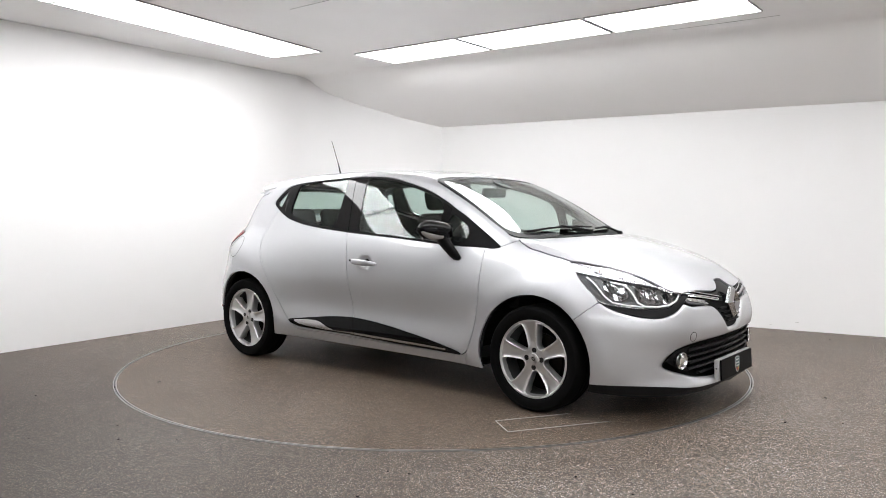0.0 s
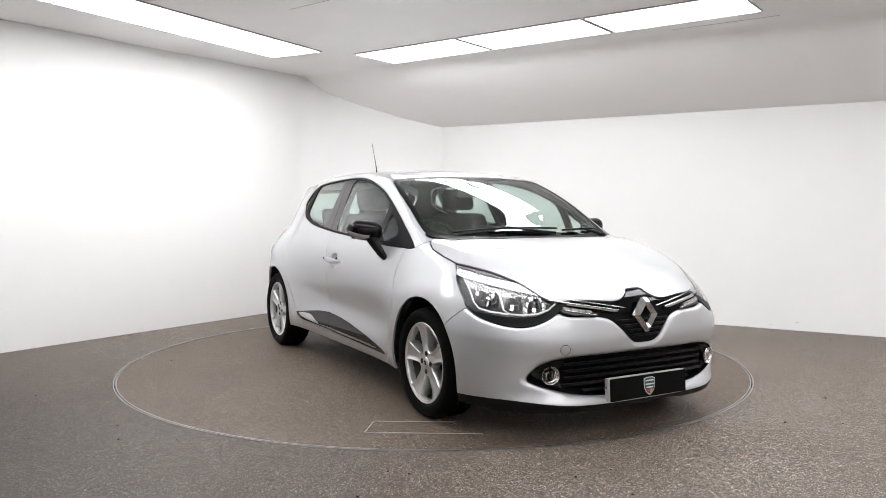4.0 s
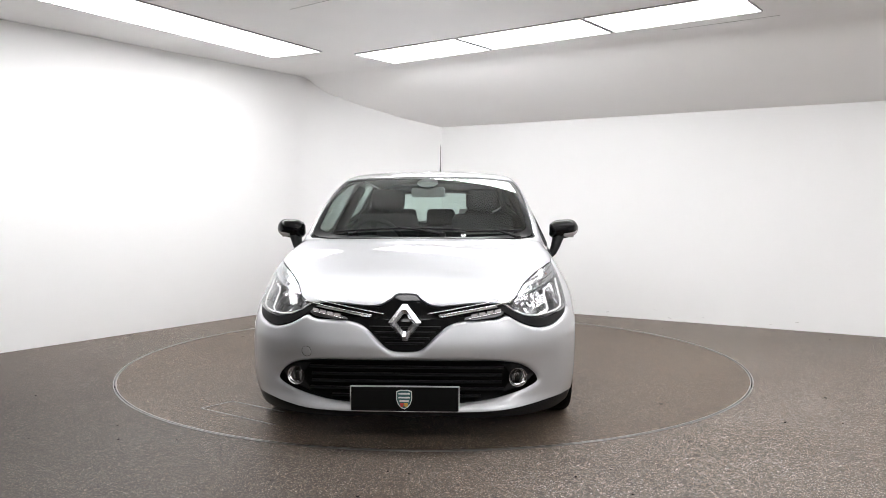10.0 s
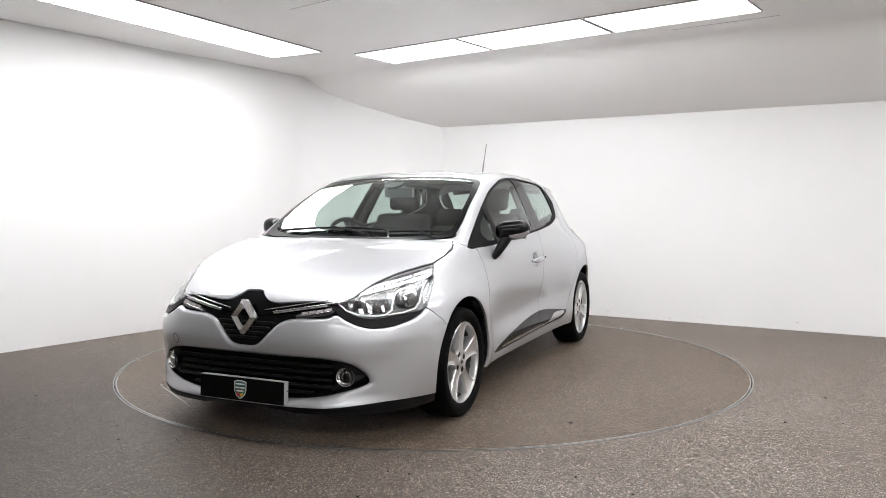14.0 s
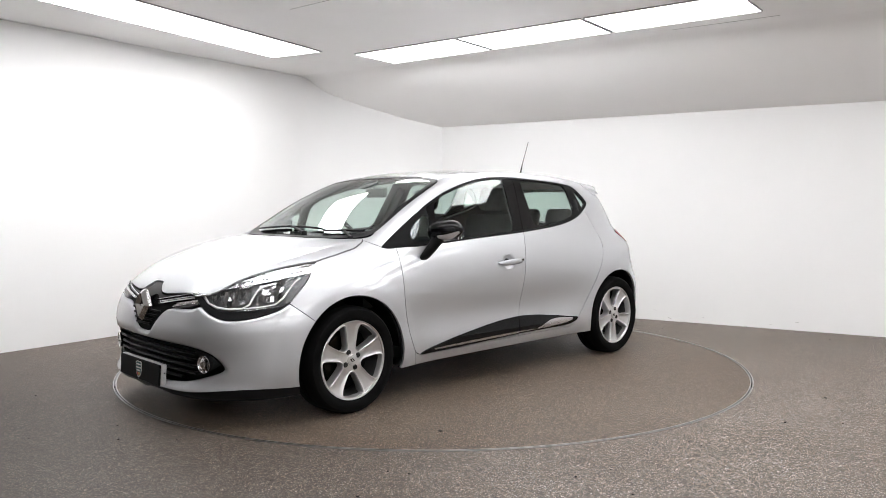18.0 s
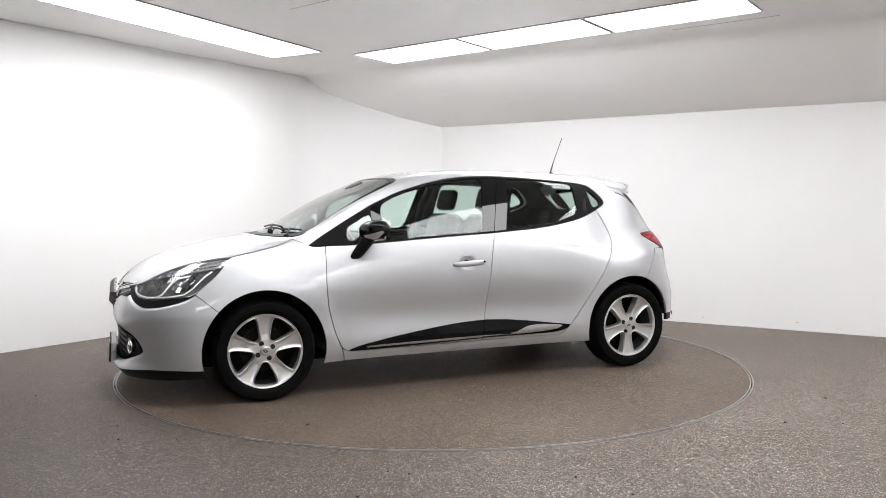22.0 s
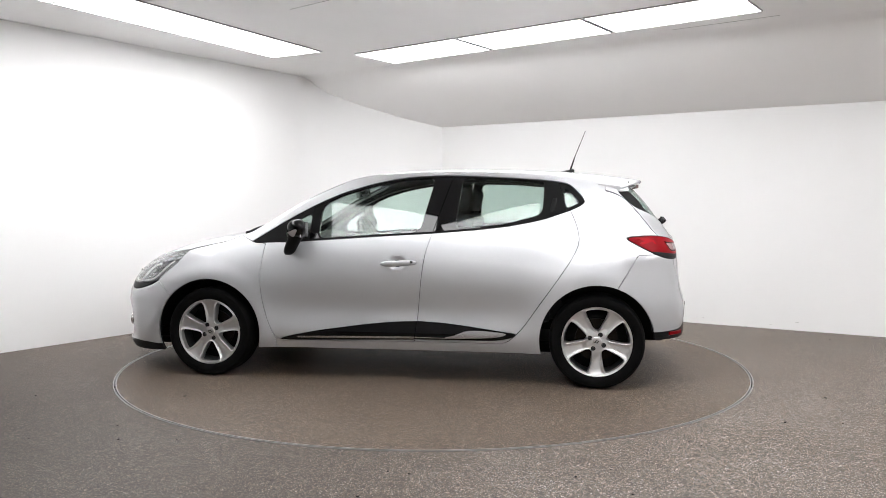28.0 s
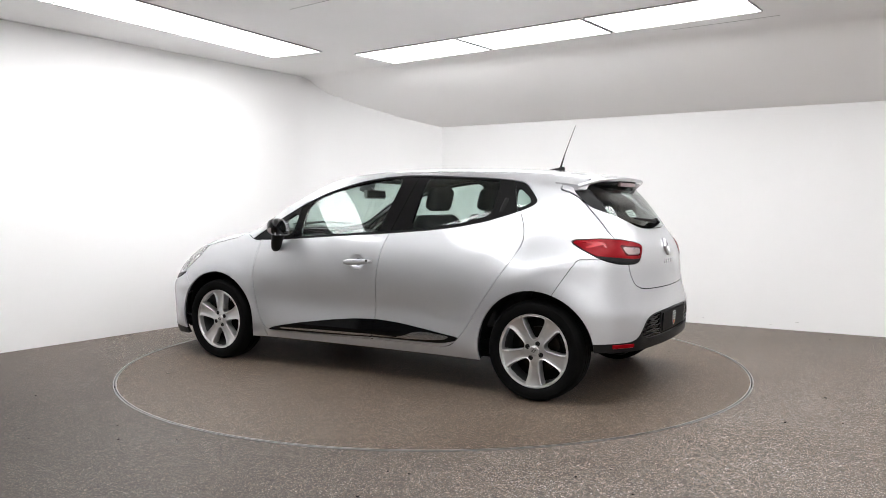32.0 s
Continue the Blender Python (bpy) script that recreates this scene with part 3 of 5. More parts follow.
def region(view, outline, times=2, only=None, reach=0.03):
    """How far points lie outside an outline drawn on a view; only: a further limit."""
    shape = rounded(outline, times, reach)

    def value(p):
        g = distance_to(shape, *view(p))
        return np.maximum(g, only(p)) if only else g
    return value


def arch(x, r):
    return lambda p: np.hypot(p[:, 0] - x, (p[:, 2] - 0.30) * 1.0) - r


SILL = smooth_table([(-1.95, 0.315), (-1.80, 0.312), (-1.62, 0.318), (-1.3, 0.22), (-0.9, 0.215), (0.9, 0.205), (1.3, 0.19), (1.6, 0.165), (1.9, 0.150), (2.2, 0.150)], 0.05)
WINDSCREEN = [(1.23, -0.3), (1.23, 0.0), (1.20, 0.3), (1.13, 0.52), (1.07, 0.63), (1.02, 0.672), (0.9, 0.664), (0.6, 0.627), (0.44, 0.597), (0.38, 0.575), (0.366, 0.42), (0.378, 0.0), (0.378, -0.3)]
BONNET = [(1.255, -0.3), (1.255, 0.0), (1.235, 0.3), (1.165, 0.53), (1.085, 0.655), (1.12, 0.70), (1.2, 0.728), (1.35, 0.742), (1.475, 0.737), (1.6, 0.69), (1.72, 0.628), (1.83, 0.57),
          (1.943, 0.525), (1.996, 0.475), (2.022, 0.374), (2.048, 0.25), (2.060, 0.17), (2.059, 0.112), (2.036, 0.066), (2.014, 0.050), (2.014, 0.0), (2.014, -0.3)]
LENS_SHIFT = lambda u: float(u) - 0.014 * min(1, max(0, (-0.55 - u) / 0.35))
COWL = [(1.30, -0.3), (1.30, 0.3), (1.18, 0.56), (1.10, 0.645), (1.06, 0.68), (1.0, 0.68), (1.0, -0.3)]
UPPER_GRILLE = [(-0.3, 0.80), (0.60, 0.80), (0.545, 0.715), (0.515, 0.668), (0.452, 0.622), (0.36, 0.618), (0.282, 0.618), (0.205, 0.600), (0.145, 0.548), (0.092, 0.488), (0.062, 0.468), (0.0, 0.465), (-0.3, 0.465)]
LENS = [(LENS_SHIFT(u), z) for u, z in [(-1.082, 0.694), (-1.06, 0.80), (-0.9, 0.92), (-0.6, 0.92), (-0.512, 0.868), (-0.529, 0.824), (-0.545, 0.759), (-0.600, 0.680), (-0.630, 0.642), (-0.683, 0.632), (-0.854, 0.614), (-0.964, 0.617), (-1.030, 0.648)]]
BEZEL = [(LENS_SHIFT(u), z) for u, z in [(-1.16, 0.72), (-1.1, 0.80), (-0.7, 0.75), (-0.6, 0.665), (-0.629, 0.643), (-0.679, 0.611), (-0.787, 0.582), (-0.86, 0.572), (-0.938, 0.571), (-1.026, 0.602), (-1.085, 0.65), (-1.115, 0.68)]]
LOWER_GRILLE = [(-0.3, 0.423), (0.0, 0.423), (0.283, 0.421), (0.42, 0.419), (0.545, 0.404), (0.605, 0.368), (0.642, 0.314), (0.607, 0.292), (0.522, 0.264), (0.412, 0.241), (0.28, 0.230), (0.0, 0.225), (-0.3, 0.225)]
DLO = [(1.03, 0.905), (0.728, 0.912), (0.222, 0.947), (-0.231, 0.974), (-0.528, 0.998), (-0.724, 1.020), (-0.926, 1.058), (-1.098, 1.114), (-1.195, 1.155), (-1.222, 1.185), (-1.185, 1.235), (-1.127, 1.293),
       (-1.08, 1.310), (-0.965, 1.325), (-0.765, 1.340), (-0.567, 1.351), (-0.372, 1.359), (-0.256, 1.361), (-0.101, 1.354), (0.055, 1.335), (0.209, 1.302), (0.398, 1.247), (0.585, 1.165), (0.734, 1.085), (0.881, 0.998), (0.985, 0.934)]
GLASS_FRONT = [(0.535, 1.165), (0.399, 1.231), (0.211, 1.286), (0.019, 1.325), (-0.1, 1.34), (-0.232, 1.35), (-0.19, 1.167), (-0.15, 0.985), (0.221, 0.963), (0.535, 0.939)]
GLASS_SAIL = [(0.775, 1.018), (0.600, 1.118), (0.605, 0.945), (0.775, 0.936)]
GLASS_REAR = [(-0.415, 1.347), (-0.7, 1.336), (-0.93, 1.317), (-0.955, 1.302), (-0.945, 1.1), (-0.725, 1.04), (-0.384, 1.006)]
GLASS_QUARTER = [(-1.075, 1.278), (-1.12, 1.252), (-1.185, 1.185), (-1.156, 1.160), (-1.095, 1.138), (-1.085, 1.20)]
DOOR_LINE = smooth_table([(0.2, -0.118), (0.27, -0.124), (0.435, -0.145), (0.66, -0.170), (0.843, -0.196), (0.976, -0.235), (1.4, -0.36)], 0.03)
DOOR_FRONT = [(0.900, 1.10), (0.916, 0.866), (0.928, 0.673), (0.914, 0.528), (0.876, 0.382), (0.821, 0.262), (-0.35, 0.270), (-0.6, 1.40), (0.3, 1.45)]
DOOR_REAR = [(0.2, 1.45), (0.1, 0.270), (-0.720, 0.272), (-0.789, 0.333), (-0.838, 0.389), (-0.929, 0.521), (-1.060, 0.707), (-1.145, 0.835), (-1.185, 0.925), (-1.170, 1.019), (-1.10, 1.18), (-1.05, 1.45)]
SKIRT_FRONT = [(0.81, 0.262), (0.731, 0.290), (0.516, 0.331), (0.225, 0.374), (0.041, 0.395), (-0.10, 0.403), (-0.25, 0.403), (-0.25, 0.287), (0.3, 0.272)]
SKIRT_REAR = [(0.0, 0.406), (-0.145, 0.405), (-0.331, 0.396), (-0.519, 0.374), (-0.70, 0.350), (-0.805, 0.338), (-0.763, 0.312), (-0.670, 0.291), (-0.4, 0.287), (0.0, 0.285)]
STRIP_FRONT = [(0.70, 0.279), (0.68, 0.290), (0.3, 0.298), (-0.10, 0.304), (-0.25, 0.306), (-0.25, 0.293), (0.3, 0.284)]
STRIP_REAR = [(0.0, 0.306), (-0.36, 0.307), (-0.43, 0.335), (-0.47, 0.349), (-0.556, 0.354), (-0.74, 0.340), (-0.70, 0.318), (-0.6, 0.306), (-0.406, 0.298), (0.0, 0.294)]
LIP = smooth_table([(0.0, 0.188), (0.3, 0.186), (0.46, 0.190), (0.6, 0.204), (0.72, 0.214), (0.9, 0.205)], 0.03)
HATCH = [(-0.3, 1.36), (0.50, 1.36), (0.548, 1.29), (0.555, 1.20), (0.554, 1.13), (0.548, 1.06), (0.546, 1.0), (0.551, 0.93), (0.565, 0.86), (0.575, 0.80), (0.566, 0.743), (0.540, 0.686), (0.446, 0.662), (0.2, 0.655), (0.0, 0.653), (-0.3, 0.653)]
REAR_GLASS = [(-0.3, 1.012), (0.0, 1.012), (0.187, 1.014), (0.275, 1.023), (0.36, 1.052), (0.453, 1.096), (0.535, 1.138), (0.551, 1.165), (0.548, 1.215), (0.534, 1.252), (0.505, 1.280), (0.42, 1.302), (0.2, 1.315), (-0.3, 1.318)]
TAIL_LAMP = [(0.525, 0.953), (0.645, 0.962), (0.76, 0.963), (0.855, 0.957), (0.95, 0.94), (1.0, 0.922), (1.0, 0.900), (0.965, 0.838), (0.935, 0.815), (0.81, 0.812), (0.70, 0.834), (0.61, 0.880)]
TAIL_FRAME = [(0.818, 0.928), (0.862, 0.918), (0.982, 0.910), (0.955, 0.858), (0.842, 0.862)]
TAIL_WHITE = [(0.832, 0.918), (0.866, 0.909), (0.972, 0.903), (0.950, 0.866), (0.852, 0.870)]
TAIL_GUIDE = [(0.568, 0.943), (0.70, 0.944), (0.735, 0.935), (0.735, 0.905), (0.722, 0.905), (0.715, 0.925), (0.62, 0.905), (0.60, 0.912), (0.67, 0.930)]
REAR_BLACK = [(-0.3, 0.525), (0.0, 0.525), (0.30, 0.518), (0.43, 0.508), (0.50, 0.475), (0.575, 0.385), (0.64, 0.368), (0.95, 0.362), (0.95, 0.05), (-0.3, 0.05)]


def build_car():
    car = thing("car", "silver five-door hatchback with black mirrors and alloy wheels", "car")
    skin = body_skin()
    skin = split_skin(skin, SILL(skin[0][:, 0]) - skin[0][:, 2])[0]
    for x, r in ((1.2945, 0.364), (-1.2945, 0.360)):
        skin = split_skin(skin, arch(x, r)(skin[0]))[1]

    # the dark inner shell, open at the windows
    inner = skin
    for g in (region(PLANV, WINDSCREEN, only=lambda p: 0.9 - p[:, 2]), region(SIDE, DLO), region(FRONT, REAR_GLASS, only=lambda p: p[:, 0] + 1.2), region(FRONT_QUARTER, LENS, only=lambda p: 1.3 - p[:, 0]), region(FRONT, LOWER_GRILLE, only=lambda p: 1.6 - p[:, 0])):
        inner = split_skin(inner, g(inner[0]) - 0.012)[1]
    skin_part("inner_shell", both_sides(inner), TRIM, car, "dark inner lining", lift=-0.020, depth=0.004)

    # glass and panels seen from above
    forward = lambda p: 1.3 - p[:, 0]
    screen, skin = gap_split(skin, region(PLANV, WINDSCREEN, only=lambda p: 0.9 - p[:, 2]), 0.004)
    inset = [(x - (0.05 if x > 0.95 else -0.035 if x < 0.5 else 0), y - (0.035 if y > 0.5 else 0)) for x, y in WINDSCREEN]
    clear, border = split_skin(screen, region(PLANV, inset)(screen[0]))
    windscreen = skin_part("windscreen", both_sides(clear), GLASS, car, "raked tinted windscreen", lift=-0.003, depth=0.004, closed=True)
    windscreen.visible_shadow = False
    skin_part("windscreen_border", both_sides(border), FRIT, car, "black glass border", lift=-0.003, depth=0.006, closed=True)
    bonnet, skin = gap_split(skin, region(PLANV, BONNET, only=lambda p: 0.668 - p[:, 2], reach=0.012), 0.006)
    skin_part("bonnet", both_sides(bonnet), SILVER, car, "smooth silver bonnet")
    cowl, skin = gap_split(skin, region(PLANV, COWL, only=lambda p: 0.85 - p[:, 2]), 0.002)
    skin_part("cowl", both_sides(cowl), BLACK_PLASTIC, car, "black plastic scuttle", lift=-0.012)

    # front end
    lens, skin = gap_split(skin, region(FRONT_QUARTER, LENS, only=forward), 0.003)
    bezel, skin = gap_split(skin, region(FRONT_QUARTER, BEZEL, only=lambda p: np.maximum(1.3 - p[:, 0], 0.40 - p[:, 1])), 0.002)
    grille, skin = gap_split(skin, region(FRONT, UPPER_GRILLE, only=lambda p: 1.6 - p[:, 0], reach=0.018), 0.003)
    mouth, skin = gap_split(skin, region(FRONT, LOWER_GRILLE, only=lambda p: 1.6 - p[:, 0]), 0.001)
    front_end(car, lens, bezel, grille, mouth)
    lip, skin = gap_split(skin, lambda p: np.maximum(p[:, 2] - LIP(p[:, 1]), 1.5 - p[:, 0]), 0.002)
    skin_part("front_lip", both_sides(lip), BLACK_PLASTIC, car, "black lower lip", lift=-0.004)
    seam = lambda p: np.maximum(np.maximum((1.56 - p[:, 0]) * 0.64 + (p[:, 2] - 0.545) * 0.77, p[:, 2] - 0.74), 1.3 - p[:, 0])
    bumper, skin = gap_split(skin, seam, 0.004)
    for g, wide, deep in ((region(FRONT, UPPER_GRILLE, reach=0.018), 0.024, 0.015), (region(FRONT_QUARTER, BEZEL), 0.022, 0.012), (region(FRONT, LOWER_GRILLE), 0.024, 0.013)):
        near = np.clip(1 - g(bumper[0]) / wide, 0, 1)
        bumper = (bumper[0] - outward(bumper[0]) * (deep * near * near)[:, None], bumper[1])
    skin_part("front_bumper", both_sides(bumper), SILVER, car, "silver front bumper")
    fender, skin = gap_split(skin, lambda p: np.maximum(0.62 - p[:, 0], distance_to(rounded([(0.916, 0.905), (0.916, 0.866), (0.928, 0.673), (0.914, 0.528), (0.876, 0.382), (0.821, 0.262), (0.80, 0.1), (2.4, 0.1), (2.4, 1.0), (1.12, 0.96), (1.04, 0.925), (0.99, 0.905)], 1), *SIDE(p))), 0.004)
    for s in (fender, mirrored(fender)):
        skin_part("front_wing", s, SILVER, car, "silver front wing")

    # rear end
    behind = lambda p: p[:, 0] + 1.35
    lamp, skin = gap_split(skin, region(REAR_QUARTER, TAIL_LAMP, only=behind), 0.004)
    black, skin = gap_split(skin, region(FRONT, REAR_BLACK, only=lambda p: p[:, 0] + 1.6), 0.002)
    pane, skin = gap_split(skin, region(FRONT, REAR_GLASS, only=behind), 0.004)
    hatch, skin = gap_split(skin, region(FRONT, HATCH, only=behind), 0.006)
    back, skin = gap_split(skin, lambda p: np.maximum(np.maximum((p[:, 0] + 1.425) * 0.85 + (p[:, 2] - 0.65) * 0.53, p[:, 2] - 0.845), p[:, 0] + 1.3), 0.004)
    skin_part("rear_bumper", both_sides(back), SILVER, car, "silver rear bumper")
    rear_end(car, lamp, black, pane, hatch)

    # sides
    dlo, skin = gap_split(skin, region(SIDE, DLO), 0.003)
    below = lambda p: p[:, 2] - (0.91 + (1.03 - p[:, 0]) * 0.119)
    front, skin = gap_split(skin, region(SIDE, DOOR_FRONT, only=lambda p: np.maximum(DOOR_LINE(p[:, 2]) - p[:, 0], below(p))), 0.0045)
    rear, skin = gap_split(skin, region(SIDE, DOOR_REAR, only=lambda p: np.maximum(p[:, 0] - DOOR_LINE(p[:, 2]), below(p))), 0.0045)
    panes = []
    for name, outline in (("door_glass", GLASS_FRONT), ("sail_glass", GLASS_SAIL), ("door_glass", GLASS_REAR), ("quarter_glass", GLASS_QUARTER)):
        p, dlo = gap_split(dlo, region(SIDE, outline), 0.0005)
        panes.append((name, p))
    pillar = lambda p: -(p[:, 0] + 0.235 + (p[:, 2] - 0.976) * 0.30)
    fore, aft = gap_split(dlo, pillar, 0.004)
    aft, corner = gap_split(aft, lambda p: -(p[:, 0] + 1.065 + (p[:, 2] - 1.25) * -0.30), 0.004)
    skirt_f, front = gap_split(front, region(SIDE, SKIRT_FRONT), 0.001)
    skirt_r, rear = gap_split(rear, region(SIDE, SKIRT_REAR), 0.001)
    strip_f, skirt_f = gap_split(skirt_f, region(SIDE, STRIP_FRONT), 0.0005)
    strip_r, skirt_r = gap_split(skirt_r, region(SIDE, STRIP_REAR, 2), 0.0005)
    # a shallow scoop behind the handle
    n = outward(front[0])
    r2 = ((front[0][:, 0] + 0.012) / 0.054) ** 2 + ((front[0][:, 2] - 0.783) / 0.046) ** 2
    front = (front[0] - n * (0.024 * np.clip(1 - r2, 0, 1) ** 0.5)[:, None], front[1])
    for flip in (lambda s: s, mirrored):
        left = flip is not mirrored
        d1 = skin_part("front_door", flip(front), SILVER, car, "silver front door")
        d2 = skin_part("rear_door", flip(rear), SILVER, car, "silver rear door")
        for piece, door in ((fore, d1), (aft, d2)):
            plain, edge = split_skin(piece, np.maximum.reduce([region(SIDE, DLO)(piece[0]) + 0.013, piece[0][:, 0] - 0.60, -0.55 - piece[0][:, 0]]))
            skin_part("window_frame", flip(plain), FRAME_BLACK, door, "gloss black window frame", lift=-0.003, depth=0.02)
            skin_part("window_seal", flip(edge), SEAL, door, "matt black rubber seal", lift=0.0, depth=0.02)
        bm = bmesh.new()
        rings = []
        for k in range(9):
            s = k / 8
            p = on_side(-1.025 + 0.022 * (1 - s), 1.115 + 0.090 * s, 0.0)
            w = 0.017 * (1 - abs(2 * s - 1) ** 5 * 0.4)
            rings.append([(p.x + w * math.cos(a), (p.y + 0.006 * math.sin(a)) * (1 if left else -1), p.z) for a in (2 * math.pi * j / 10 for j in range(10))])
        loft(bm, rings)
        bmesh.ops.recalc_face_normals(bm, faces=bm.faces)
        part("hidden_handle", bm, BLACK_PLASTIC, d2, "black handle hidden in the window frame", smooth=True, angle=50)
        skin_part("quarter_trim", flip(corner), SEAL, car, "black trim round the quarter light", lift=-0.002, depth=0.02)
        for k, (name, p) in enumerate(panes):
            g = skin_part(name, flip(p), GLASS if k < 2 else DARK_GLASS, (d1, d1, d2, car)[k], "tinted side glass", lift=-0.006, depth=0.004, closed=True)
            g.visible_shadow = False
        skin_part("side_moulding", flip(skirt_f), GLOSS_BLACK, d1, "black lower moulding", lift=0.007, depth=0.02)
        skin_part("side_moulding", flip(skirt_r), GLOSS_BLACK, d2, "black lower moulding", lift=0.007, depth=0.02)
        skin_part("chrome_strip", flip(strip_f), SATIN, d1, "satin chrome strip", lift=0.009, depth=0.02)
        skin_part("chrome_strip", flip(strip_r), SATIN, d2, "satin chrome strip", lift=0.009, depth=0.02)
        door_handle(d1, 1 if left else -1)
        mirror(car, 1 if left else -1)
    skin_part("body_shell", both_sides(skin), SILVER, car, "silver roof, pillars, sills and rear quarters")
    return car


def on_front(y, z, out=0.0):
    """A point of the front end at (y, z)."""
    p = cast(np.array([[1.5, 0.0, 0.5]]) * 0 + np.array([[1.3, y, z]]), np.array([[1.0, 0, 0]]), 0.0, 1.2)
    return Vector(p[0] + outward(p)[0] * out)


def on_rear(y, z, out=0.0):
    p = cast(np.array([[-1.0, y, z]]), np.array([[-1.0, 0, 0]]), 0.0, 1.4)
    return Vector(p[0] + outward(p)[0] * out)


def on_side(x, z, out=0.0, sign=1):
    p = cast(np.array([[x, 0.0, z]]), np.array([[0, 1.0, 0]]), 0.0, 1.2)
    q = p[0] + outward(p)[0] * out
    return Vector((q[0], q[1] * sign, q[2]))


def on_top(x, y, out=0.0):
    p = cast(np.array([[x, y, 0.6]]), np.array([[0, 0, 1.0]]), 0.0, 1.2)
    return Vector(p[0] + outward(p)[0] * out)


def on_rear_quarter(u, z, out=0.0):
    """A point of the left rear corner at (u, z) of the view along its diagonal."""
    p = cast(np.array([[-u * HALF, -u * HALF, z]]), np.array([[-HALF, HALF, 0.0]]), 0.0, 2.2)
    return Vector(p[0] + outward(p)[0] * out)


def on_front_quarter(u, z, out=0.0):
    u = LENS_SHIFT(u)
    p = cast(np.array([[-u * HALF, u * HALF, z]]), np.array([[HALF, HALF, 0.0]]), 0.0, 2.6)
    return Vector(p[0] + outward(p)[0] * out)


def aimed(p, n):
    """A pose at p whose z axis points along n and whose y axis points up as far as it can."""
    n = Vector(n).normalized()
    x = Vector((0, 0, 1)).cross(n).normalized()
    return Matrix.Translation(p) @ Matrix((x, n.cross(x), n)).transposed().to_4x4()


def normal_at(p):
    return Vector(outward(np.array([tuple(p)]))[0])


